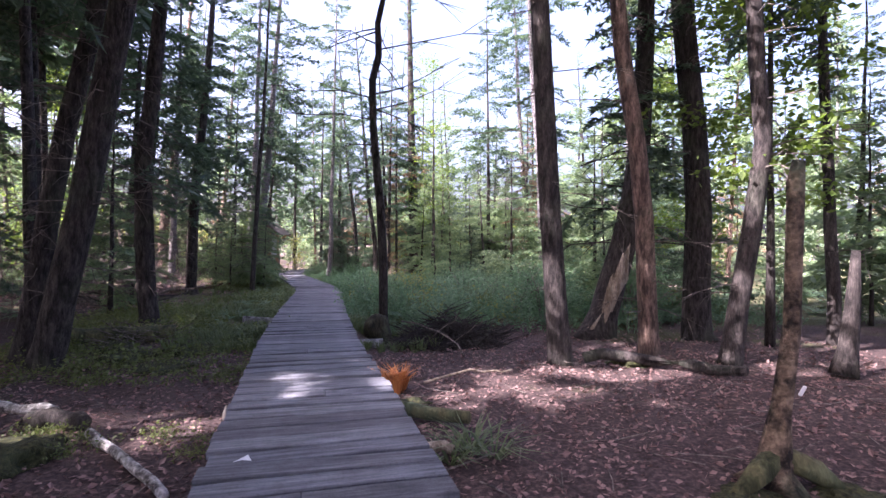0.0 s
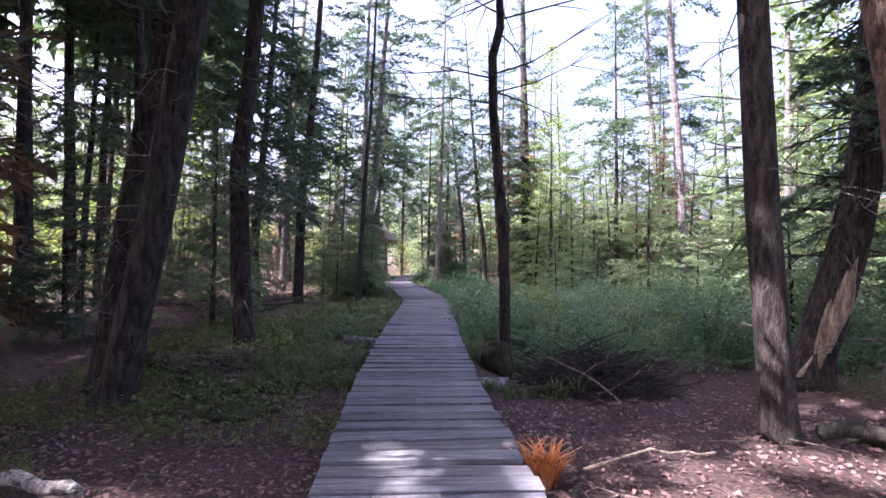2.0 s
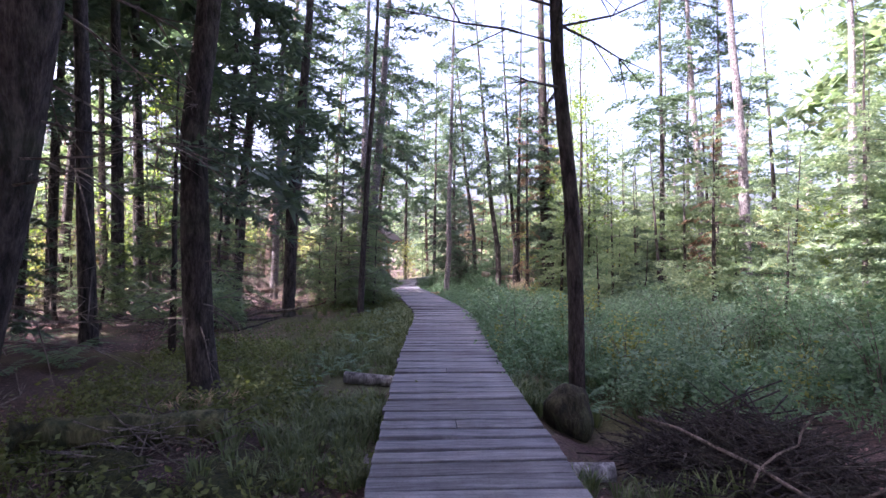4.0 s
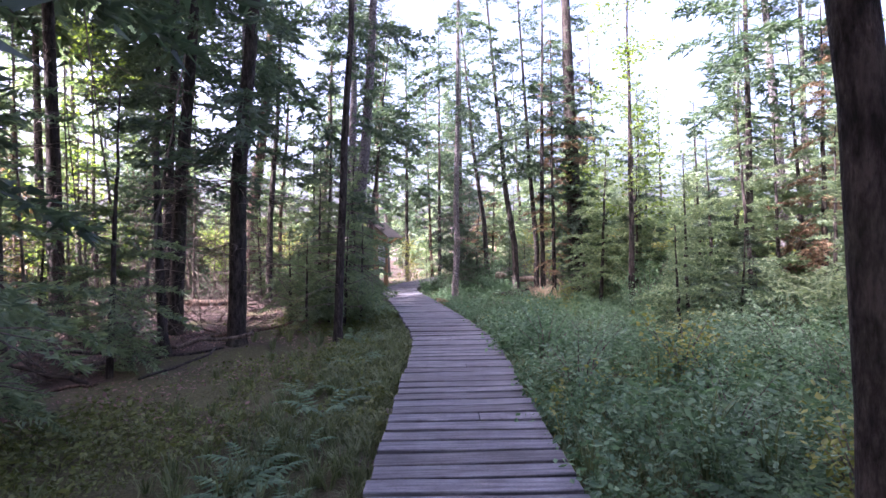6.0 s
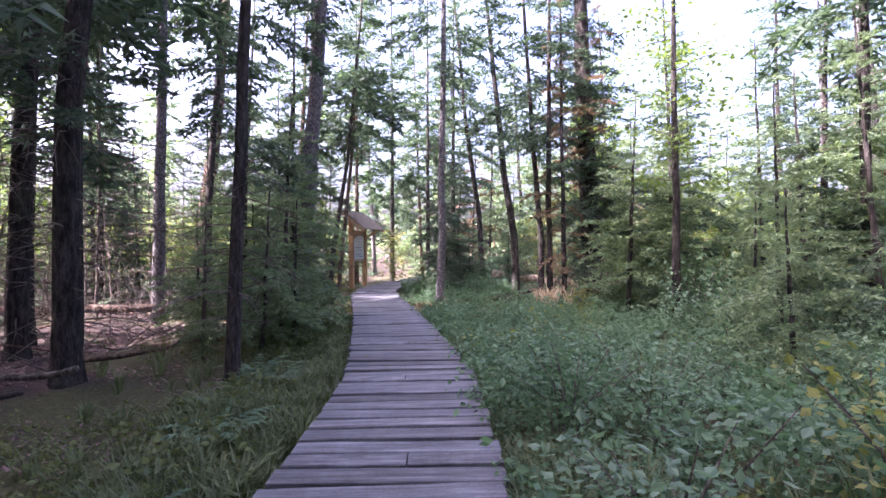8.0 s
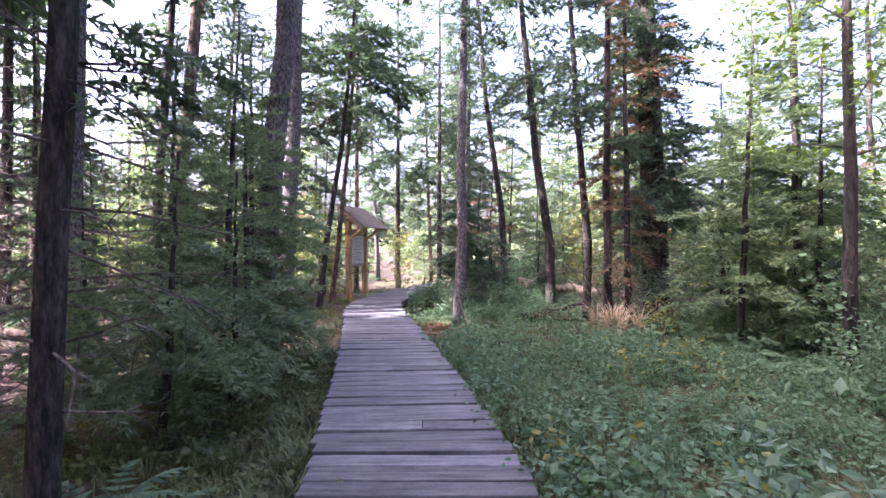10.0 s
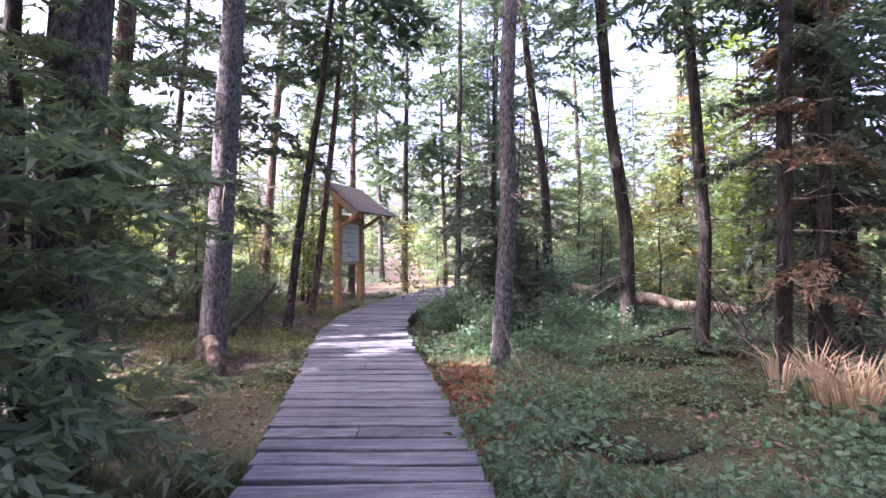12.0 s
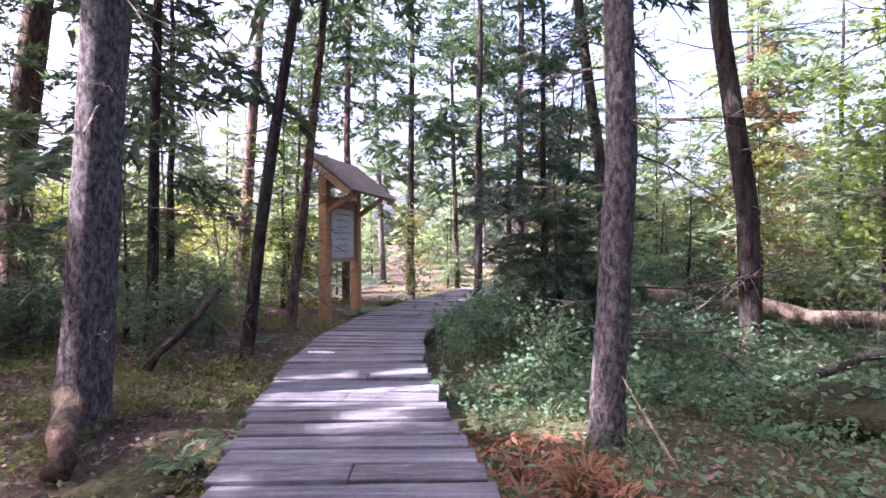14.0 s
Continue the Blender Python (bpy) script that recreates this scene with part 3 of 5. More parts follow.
# ---- young conifers with boughs to the ground ----
YOUNG = "young spruce with green boughs down to the ground"
young = []
for i, (h, r, cnt) in enumerate(((4.2, 1.25, 64), (6.5, 1.5, 74), (2.4, 1.0, 46), (8.5, 1.7, 80))):
    for needles in (NEEDLES, NEEDLES_PALE_LIT):
        young.append(conifer("young_spruce", YOUNG, 500 + i * 5, 500, 0.05 + h * 0.012, ((0.02, h * 0.5),), h, 0.25, BARK_DARK, needles,
                             ("fine", "lush")[i % 2], r, cnt, None, 300 + i, group="young spruces", flare=0.2, z=0))
# kinds 4 to 7 have the paler needles that stand in for sunlight
PLACES = [(-2.75, 16.7, 6), (-3.4, 16.3, 6), (-2.6, 17.6, 6), (-3.05, 18.9, 4), (3.5, 20.6, 0), (4.4, 20.3, 0), (4.9, 21.6, 1),
          (-1.0, 27.6, 1), (3.6, 14.6, 2), (4.8, 15.2, 2), (5.6, 16.3, 0), (6.9, 14.9, 2), (7.8, 17.6, 2), (4.9, 18.2, 2), (6.6, 17.4, 0), (8.8, 15.9, 2), (8.4, 11.8, 2), (6.6, 12.2, 2),
          (-3.05, 18.2, 4), (-3.9, 18.5, 4), (-7.7, 29.2, 7), (-9.0, 26.5, 5), (-6.9, 33.0, 3), (-11.8, 25.0, 3), (-13.0, 28.5, 1),
          (4.7, 21.3, 3), (6.4, 19.0, 1), (7.2, 22.8, 2), (9.6, 17.5, 0), (10.8, 21.5, 2), (12.3, 18.4, 3), (8.7, 13.2, 1),
          (11.0, 12.3, 2), (13.4, 15.2, 6), (6.0, 14.0, 4), (7.4, 10.6, 4), (9.3, 9.4, 1), (5.0, 31.5, 3), (2.2, 33.0, 2), (7.9, 29.0, 7),
          (4.3, 16.2, 4), (-3.5, 18.1, 6), (-3.4, 19.7, 4), (-8.6, 15.3, 2), (-4.1, 9.6, 4),
          (-6.0, 8.0, 0), (-8.3, 9.8, 2), (-5.0, 12.6, 4), (-7.8, 12.8, 6), (-11.5, 16.5, 6), (-12.5, 12.2, 2), (-0.5, 29.2, 2), (1.3, 30.6, 6), (-7.3, 27.6, 6), (-8.4, 25.2, 4),
          (9.8, 26.4, 6), (13.5, 25.5, 2), (15.5, 20.5, 6), (16.0, 13.0, 2), (12.0, 7.5, 1), (-6.6, 35.5, 2), (0.5, 36.5, 7), (-3.6, 38.5, 6),
          (5.2, 17.2, 0), (7.0, 16.2, 4), (8.0, 18.8, 5), (9.2, 20.0, 1), (6.2, 20.5, 5), (10.0, 15.0, 4), (8.9, 11.0, 0), (7.0, 8.9, 2), (-4.4, 17.9, 6), (4.1, 22.6, 4), (-0.85, 26.9, 2), (-0.1, 27.8, 2), (-0.7, 28.6, 0), (1.2, 28.6, 2)]
# taller conifers beyond the herbs, most with boughs paled to look sunlit
TALL = [(4.5, 34.0, 7), (11.2, 29.5, 3), (14.3, 31.0, 7), (7.2, 39.0, 3), (2.6, 41.0, 7), (16.2, 24.2, 7), (12.4, 23.4, 7), (18.2, 28.0, 3), (-1.4, 42.0, 3)]
for k, (x, y, p) in enumerate(PLACES + TALL):
    # two in three eastern spruces get painted sunlight: the paler needles
    if x > 3 and p < 4 and k % 3:
        p += 4
    src = young[p // 4 + (p % 4) * 2]
    s = random.uniform(0.85, 1.15) * (1.6 if k >= len(PLACES) else 1.0)
    c = copy_thing(src, pose(x, y, ground_z(x, y) - 0.05, random.uniform(-3, 3), random.uniform(-3, 3), random.uniform(0, 360)) @ Matrix.Scale(s, 4))
conifer("dying_spruce", "dying spruce with brown and purple-tinged needles", 7.4, 17.2, 0.14, ((0.0, 3.0),), 6.8, 0.7, BARK_DARK, NEEDLES_BROWN, "hemlock", 1.3, 70, None, 400, group="young spruces")
conifer("dying_spruce", "dying spruce with brown drooping twigs", 2.5, 22.9, 0.14, ((0.0, 3.0),), 9.0, 1.0, BARK_DARK, NEEDLES_BROWN, "hemlock", 1.1, 40, None, 401, group="young spruces")
for src in young:
    for o in [*src.children_recursive, src]:
        bpy.data.objects.remove(o, do_unlink=True)

# ---- the wood all round, and trees added for shade ----
# gaps in the canopy through which the sun reaches the ground
GLADES = [(3.2, 2.4, 2.6), (4.6, 2.0, 1.5), (5.4, 6.1, 1.5), (1.2, 24.0, 2.55), (-3.5, 18.0, 1.5), (-4.3, 21.8, 2.5), (-2.2, 7.0, 1.0), (2.2, 21.2, 0.6), (-4.9, 29.7, 1.5),
          (5.5, 28.5, 4.0), (9.5, 25.0, 4.0), (-7.5, 29.5, 3.0), (8.0, 17.0, 1.2), (-10.0, 16.0, 1.0)]


def shades_glade(x, y, r):
    ux, uy = SUN_DIR.x, SUN_DIR.y
    ln = math.hypot(ux, uy)
    ux, uy = ux / ln, uy / ln
    for gx_, gy_, wide in GLADES:
        s = (x - gx_) * ux + (y - gy_) * uy
        if 5 < s < 18 and abs((x - gx_) * uy - (y - gy_) * ux) < r * wide:
            return True
    return False


WOOD = "forest conifer, background or added for shade, bare lower trunk, dark needles above"
protos = []
for i in range(6):
    h = 13 + i * 1.1
    protos.append(conifer("forest_conifer", WOOD, 500, 500, 0.16 + 0.025 * i, ((0.1, 4.0), (0.2, 8.0)), h, (2.0, 2.8, 4.0, 2.4, 3.2, 5.0)[i], (BARK_RED, BARK_GREY)[i % 2],
                          (NEEDLES, NEEDLES_PALE_LIT, NEEDLES_PALE_LIT)[i % 3], "far", 2.1, 68, (0.8, 6.5, 9, 1.5), 500 + i, group="background conifers", z=0, single=False))
rng = random.Random(42)
placed = [(t[1], t[2]) for t in TREES]
count = 0
for _ in range(9000):
    x, y = rng.uniform(-46, 46), rng.uniform(-16, 82)
    d = abs(x - walk_x(min(max(y, -5), 36)))
    clear = 6.5 if y < 36 else 1.0
    if y < 0:
        clear = 3.5
    if x > 0 and 4 < y < 33:
        clear = 11.0
    if -11 < x < -4 and 2 < y < 12:
        continue
    if d < clear or any((x - a) ** 2 + (y - b) ** 2 < 4.8 for a, b in placed) or shades_glade(x, y, 0.38):
        continue
    # the wood thins out towards an open bog ahead and to the east
    open_side = x > 4 and y > 6
    if open_side and rng.random() < 0.72:
        continue
    if -24 < x < -5 and 12 < y < 30 and rng.random() < 0.4:
        continue
    if y > 40 and rng.random() < 0.45:
        continue
    placed.append((x, y))
    copy_thing(protos[rng.randrange(6)], pose(x, y, ground_z(x, y) - 0.05, rng.uniform(-2.5, 2.5), rng.uniform(-2.5, 2.5), rng.uniform(0, 360)) @ Matrix.Scale(rng.uniform(0.8, 1.15), 4))
    count += 1
    if count >= 140:
        break
# high-crowned conifers, mostly out of view, added to shade walk and ground
dense = [conifer("forest_conifer", WOOD, 500, 500, 0.3, ((0.1, 4.0), (0.2, 8.0)), 17.0 + i, 8.2 + i, BARK_DARK, NEEDLES, "far", 3.4, 110, (0.8, 6.5, 14, 1.3), 700 + i, group="background conifers", z=0, single=False) for i in range(2)]
for k, (x, y) in enumerate(((-5.5, -2.5), (-8.5, 0.5), (-7, 4.2), (-10.5, -4), (-4.2, -6.5), (-12.5, 3.5), (-9, 7.5), (-6.2, 10.5), (-13, 8.5), (-1.8, -5.2), (-11, -9), (-15, -1), (5.2, -3.5), (0.2, -8.5), (-16, 5), (-6.4, -6.4), (-9.6, -8.2), (8.6, 0.8), (-6.5, -10), (9.5, -6), (10.8, 4.6), (-10, 11.5), (-14.5, 12), (-6.0, 1.7), (-9.5, 2.6), (-12.8, 0.6), (-11, 21.5), (-14.5, 20), (-12.5, 24.8), (-15.5, 23), (-17, 26), (-4.6, -4.6), (-7.2, -1.0), (-8.8, -6.2), (-10.8, -1.4), (-5.6, -8.4), (-13.2, -3.2), (-12.6, -6.8), (-7.4, -4.2), (-3.0, -8.6), (-15.2, -5.6), (-14.6, 2.0), (-8.0, -12), (-17.5, -8), (-17.8, -2.6), (-10.0, 17.4), (-8.6, 18.6), (-12.2, 16.8), (-14, 15.6), (-8.2, 14.0), (-10.4, 13.4), (-9, 4.5), (-11, 7), (-8.2, 9.4), (-13.5, 10.5), (-10.4, 9.2))):
    if shades_glade(x, y, 0.75):
        continue
    placed.append((x, y))
    copy_thing(dense[k % 2], pose(x, y, ground_z(x, y) - 0.05, rng.uniform(-2, 2), rng.uniform(-2, 2), k * 77) @ Matrix.Scale(rng.uniform(1.0, 1.2), 4))
# more unseen conifers on the sun's side, added to darken the start
shade = 0
for _ in range(4000):
    x, y = rng.uniform(-24, 2), rng.uniform(-18, 6)
    if walk_x(max(y, -5)) - x < (4.0 if y > -3 else 2.2) or (y > 0.5 and x > -9) or any((x - a) ** 2 + (y - b) ** 2 < 2.2 for a, b in placed) or shades_glade(x, y, 0.38):
        continue
    placed.append((x, y))
    copy_thing(protos[rng.randrange(6)], pose(x, y, ground_z(x, y) - 0.05, rng.uniform(-2.5, 2.5), rng.uniform(-2.5, 2.5), rng.uniform(0, 360)) @ Matrix.Scale(rng.uniform(0.85, 1.15), 4))
    shade += 1
    if shade >= 36:
        break
small = []
for i in range(4):
    small.append(conifer("sapling", "slim young conifer in the undergrowth", 500, 500, 0.07 + 0.01 * i, ((0.02, 1.5),), 3.0 + 1.3 * i, 0.5, BARK_DARK, (NEEDLES, NEEDLES_PALE_LIT, NEEDLES_PALE_LIT, NEEDLES_BROWN)[i],
                         "far", 1.1 + 0.15 * i, 36, (0.3, 2.5 + i, 9, 0.9), 600 + i, group="undergrowth saplings", z=0, single=False))
deadwood = [conifer("dead_sapling", "thin dead sapling with bare tangled twigs", 500, 500, 0.06, ((0.05, 1.5),), 3.6 + i, None, TWIG, NEEDLES, "far", 1, 1, (0.2, 3.2 + i, 22, 1.1), 800 + i, group="dead saplings", z=0, single=False) for i in range(3)]
for k in range(125):
    y = rng.uniform(13, 34)
    x = walk_x(y) - rng.uniform(4.2, 14)
    if any((x - a) ** 2 + (y - b) ** 2 < 0.6 for a, b in placed):
        continue
    placed.append((x, y))
    copy_thing(deadwood[k % 3], pose(x, y, ground_z(x, y) - 0.05, rng.uniform(-9, 9), rng.uniform(-9, 9), rng.uniform(0, 360)) @ Matrix.Scale(rng.uniform(0.7, 1.2), 4))
# far woods and scrub: haze and sun glare painted in through the pale needles
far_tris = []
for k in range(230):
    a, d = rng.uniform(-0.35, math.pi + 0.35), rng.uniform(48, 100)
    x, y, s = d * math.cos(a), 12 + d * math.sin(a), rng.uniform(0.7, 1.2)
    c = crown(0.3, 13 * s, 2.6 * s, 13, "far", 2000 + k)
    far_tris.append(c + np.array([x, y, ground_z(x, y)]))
tagged(new("far_woods", tri_mesh("far_woods", np.concatenate(far_tris), NEEDLES_PALE_LIT)), "conifer woods in the distance, green paled by painted haze and sunlight", "woods", kind="stuff")
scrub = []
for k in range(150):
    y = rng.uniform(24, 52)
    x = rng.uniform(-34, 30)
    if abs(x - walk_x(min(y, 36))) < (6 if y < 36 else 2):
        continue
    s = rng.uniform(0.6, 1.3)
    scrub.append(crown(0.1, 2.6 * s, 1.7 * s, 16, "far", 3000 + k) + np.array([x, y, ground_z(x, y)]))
tagged(new("scrub", tri_mesh("scrub", np.concatenate(scrub), NEEDLES_PALE_LIT)), "dense scrub far under the trees, green paled by painted sunlight", "shrubs", kind="stuff")
n_small = 0
for _ in range(9000):
    x, y = rng.uniform(-40, 42), rng.uniform(4, 70)
    d = abs(x - walk_x(min(max(y, -5), 36)))
    if d < (6.5 if y < 34 else 1.5) or (x > 0 and y < 30 and d < 8) or math.hypot(x, y - 15) < 9 or any((x - a) ** 2 + (y - b) ** 2 < 1.3 for a, b in placed):
        continue
    placed.append((x, y))
    copy_thing(small[rng.choice((0, 1, 1, 2, 2, 3))], pose(x, y, ground_z(x, y) - 0.05, rng.uniform(-3, 3), rng.uniform(-3, 3), rng.uniform(0, 360)) @ Matrix.Scale(rng.uniform(0.8, 1.3), 4))
    n_small += 1
    if n_small >= 170:
        break
for src in protos + small + dense + deadwood:
    for o in [*src.children_recursive, src]:
        bpy.data.objects.remove(o, do_unlink=True)


# ---- ground cover ----
def scatter_spots(rng, n, x0, x1, y0, y1, keep):
    out = []
    while len(out) < n:
        x, y = rng.uniform(x0, x1), rng.uniform(y0, y1)
        if abs(x - walk_x(y)) > 0.72 and keep(x, y, rng) and (x - 2.0) ** 2 + (y - 6.6) ** 2 > 1.1 and not (7.4 < y < 8.65 and -1.75 < x - walk_x(y) < 0):
            out.append((x, y, ground_z(x, y)))
    return np.array(out)


def cover(name, label, category, spots, unit_tris, mat, seed, lo=0.7, hi=1.3, vary=0.5):
    """One sheet of many small plants, each a turned and scaled copy of one of the shapes given."""
    rng = np.random.default_rng(seed)
    out = []
    for p in spots:
        t = unit_tris[rng.integers(len(unit_tris))]
        a, s = rng.uniform(0, 6.283), rng.uniform(lo, hi) * (1.0 + vary * noise.noise((p[0] * 0.9 + 0.3, p[1] * 0.9, seed + 0.4)))
        m = np.array([[np.cos(a), -np.sin(a), 0], [np.sin(a), np.cos(a), 0], [0, 0, 1]]) * s
        out.append(t @ m.T + p)
    return tagged(new(name, tri_mesh(name, np.concatenate(out), mat)), label, category, kind="stuff")


def herb(seed, height, leaves, size):
    rng = np.random.default_rng(seed)
    stems = []
    centres = []
    for k in range(3):
        top = np.array([rng.normal() * 0.12, rng.normal() * 0.12, height * rng.uniform(0.6, 1.1)])
        stems.append([[-0.004, 0, 0], [0.004, 0, 0], top])
        for f in rng.uniform(0.2, 1.0, leaves // 3):
            centres.append(top * f + rng.normal(size=3) * [0.06, 0.06, 0.03])
    return np.concatenate([np.array(stems, dtype=float), leaf_tris(np.array(centres), size, rng, 0.6, 0.3)])


def tuft(seed, height, blades, width=0.006, spread=0.5):
    rng = np.random.default_rng(seed)
    out = []
    for k in range(blades):
        a = rng.uniform(0, 6.283)
        d = np.array([math.cos(a), math.sin(a), 0])
        s = np.array([-d[1], d[0], 0]) * width
        h = height * rng.uniform(0.6, 1.15)
        b0 = d * rng.uniform(0, 0.05)
        m = b0 + d * h * spread * 0.35 + np.array([0, 0, h * 0.65])
        t = b0 + d * h * spread * rng.uniform(0.7, 1.2) + np.array([0, 0, h * rng.uniform(0.75, 1.0)])
        out += [[b0 - s, b0 + s, m + s], [b0 - s, m + s, m - s], [m - s, m + s, t]]
    return np.array(out)


def fern(seed, length):
    rng = np.random.default_rng(seed)
    out = []
    for k in range(6):
        a = k * 1.05 + rng.uniform(-0.3, 0.3)
        d, sd = np.array([math.cos(a), math.sin(a), 0]), np.array([-math.sin(a), math.cos(a), 0])
        for f in np.linspace(0.15, 1, 10):
            p = d * length * f * 0.8 + np.array([0, 0, length * (0.9 * f - 0.6 * f * f)])
            w = 0.30 * length * (1.05 - f)
            for g in (-1, 1):
                out.append([p - d * 0.02, p + d * 0.03, p + sd * g * w + d * 0.05 - np.array([0, 0, 0.15 * w])])
    return np.array(out)


nrng = np.random.default_rng(7)
right = lambda x, y: x > walk_x(y)
HERBS = [herb(20 + i, 0.55, 45, 0.058) for i in range(6)]
LOW = [herb(40 + i, 0.18, 15, 0.05) for i in range(6)]
TUFTS = [tuft(60 + i, 0.2, 20, 0.005, 0.7) for i in range(5)]
FERNS = [fern(80 + i, 0.45) for i in range(4)]
herb_bed = lambda x, y, r: right(x, y) and (y < 20.6 or x > 2.8) and (x - 2.05) ** 2 + (y - 21.4) ** 2 > 0.9 and r.uniform() < min(1, (y - 5.5) / 3)
cover("herbs", "dense green herbs beside the boardwalk", "herbs", scatter_spots(nrng, 2300, -1, 10, 6.3, 15.5, herb_bed), HERBS, HERB, 1, 0.5, 1.2, 0.9)
cover("low_herbs", "low bed of green herbs beside the boardwalk", "herbs", scatter_spots(nrng, 1900, -1, 8, 15.5, 23, herb_bed), HERBS, HERB, 19, 0.45, 1.0, 0.9)
cover("leafy_herbs", "tall leafy herbs standing in clumps beside the boardwalk", "herbs",
      scatter_spots(nrng, 440, -1, 9, 7.5, 20.3, lambda x, y, r: right(x, y) and (y < 15.5 or x > 3.5) and x - walk_x(y) > 1.0 and noise.noise((x * 0.8, y * 0.8, 31)) > 0.12), [herb(120 + i, 0.8, 84, 0.068) for i in range(5)], HERB_PALE, 17, 0.7, 1.2, 0.5)
cover("moss", "soft green moss between the leaves", "moss",
      scatter_spots(nrng, 1500, -3.6, 0.6, 1.2, 8.5, lambda x, y, r: not right(x, y) and noise.noise((x * 0.9, y * 0.9, 41)) > 0.12), LOW, MOSS_PLANT, 18, 0.25, 0.55)
cover("tall_grass", "tall pale grass among the herbs", "grass",
      scatter_spots(nrng, 70, -1, 9, 7, 15, lambda x, y, r: right(x, y) and noise.noise((x * 0.5, y * 0.5, 6)) > 0.1), [tuft(90 + i, 0.62, 16, 0.007, 0.35) for i in range(4)], GRASS, 10)
cover("yellow_herbs", "yellow-green sunlit herbs", "herbs",
      scatter_spots(nrng, 120, 0, 9, 7, 20, lambda x, y, r: right(x, y) and noise.noise((x * 0.7, y * 0.7, 2)) > 0.15), HERBS, HERB_YELLOW, 2)
cover("low_plants", "low green plants and moss on the forest floor", "herbs",
      scatter_spots(nrng, 3000, -8, 1, 3.4, 33, lambda x, y, r: not right(x, y) and noise.noise((x * 0.5, y * 0.5, 0)) > (-0.08 if y < 20 else 0.16) and r.uniform() < (y - 2) / 5 and (walk_x(y) - x < (4.5 if y < 11 or y > 25 else 2.2 + abs(r.normal()) * 0.8))), LOW, MOSS_PLANT, 3)
cover("low_plants", "low green plants under the trees", "herbs",
      scatter_spots(nrng, 1700, -3, 5, 20.4, 31, lambda x, y, r: right(x, y) and noise.noise((x * 0.7, y * 0.7, 4)) > 0.0), LOW, HERB, 4, 0.8, 1.7)
cover("low_plants", "yellow-green low plants in the sun", "herbs",
      scatter_spots(nrng, 1300, -3, 5, 20.6, 29, lambda x, y, r: right(x, y) and noise.noise((x * 0.6, y * 0.6, 12)) > 0.0), LOW, MOSS_PLANT, 14, 0.4, 0.9)
cover("grass", "green grass along the boardwalk", "grass",
      scatter_spots(nrng, 2000, -5, 3, 5.2, 20.5, lambda x, y, r: abs(x - walk_x(y)) < 0.8 + abs(r.normal()) * 0.9), TUFTS, GRASS, 5)
cover("ferns", "green ferns under the trees", "fern",
      scatter_spots(nrng, 420, -8, 11, 7, 34, lambda x, y, r: 1.3 < abs(x - walk_x(y)) < (8 if x > walk_x(y) else 1.9) and (y < 19 or x > 2 or y > 27)), FERNS, HERB, 6)
cover("low_plants", "low plants at the spruce's foot", "herbs",
      scatter_spots(nrng, 420, -1.9, 1.8, 20.8, 26, lambda x, y, r: right(x, y)), LOW, HERB, 15, 0.6, 1.2)
cover("low_plants", "low plants and moss beside the grey spruce", "herbs",
      scatter_spots(nrng, 180, -6.5, -3.0, 20, 27, lambda x, y, r: not right(x, y)), LOW, MOSS_PLANT, 16, 0.5, 1.1)


# ---- leafy shrubs beside the walk and in the thicket ----
def shrub(label, height, spread, leaves, size, mat, seed, stems=9):
    """Arching woody stems with leaves along their outer half."""
    rng = np.random.default_rng(seed)
    bush = tagged(new("shrub"), label, "shrub", "leafy shrubs")
    wood, centres = [], []
    for k in range(stems):
        a = k * 6.283 / stems + rng.uniform(-0.3, 0.3)
        reach, top = spread * rng.uniform(0.35, 1.0), height * rng.uniform(0.65, 1.08)
        d = Vector((math.cos(a), math.sin(a), 0))
        p0, p1, p2 = d * 0.04 + Vector((0, 0, -0.04)), d * reach * 0.35 + Vector((0, 0, top * 0.6)), d * reach + Vector((0, 0, top))
        wood.append(tube([p0, p1, p2], [0.009, 0.006, 0.002], 4))
        for f in rng.uniform(0.15, 1.05, leaves // stems):
            c = p0.lerp(p1, f * 2) if f < 0.5 else p1.lerp(p2, f * 2 - 1)
            centres.append(np.array(c) + rng.normal(size=3) * [spread * 0.16, spread * 0.16, height * 0.1])
    for q in wood:
        part("stem", mesh("stem", *q, TWIG), bush)
    c = np.array(centres)
    c[:, 2] = np.maximum(c[:, 2], 0.04)
    part("leaves", tri_mesh("leaves", leaf_tris(c, size, rng, 0.65, 0.33), mat), bush)
    return bush


BUSHES = [shrub("low leafy shrub with blue-green leaves among the herbs", 0.75, 0.5, 700, 0.056, HERB_PALE, 141),
          shrub("rounded green shrub beside the boardwalk", 0.95, 0.65, 860, 0.06, HERB, 142, 12),
          shrub("small yellow-green shrub catching the sun", 0.8, 0.45, 560, 0.058, HERB_YELLOW, 143),
          shrub("spreading dark green shrub under the trees", 1.2, 0.8, 900, 0.075, HERB, 144, 13),
          shrub("tall sunlit thicket shrub with yellow-green leaves", 2.6, 1.1, 700, 0.14, HERB_YELLOW, 145, 11),
          shrub("tall thicket shrub with fresh green leaves", 3.4, 1.3, 800, 0.15, MAPLE, 146, 11)]
srng = random.Random(77)


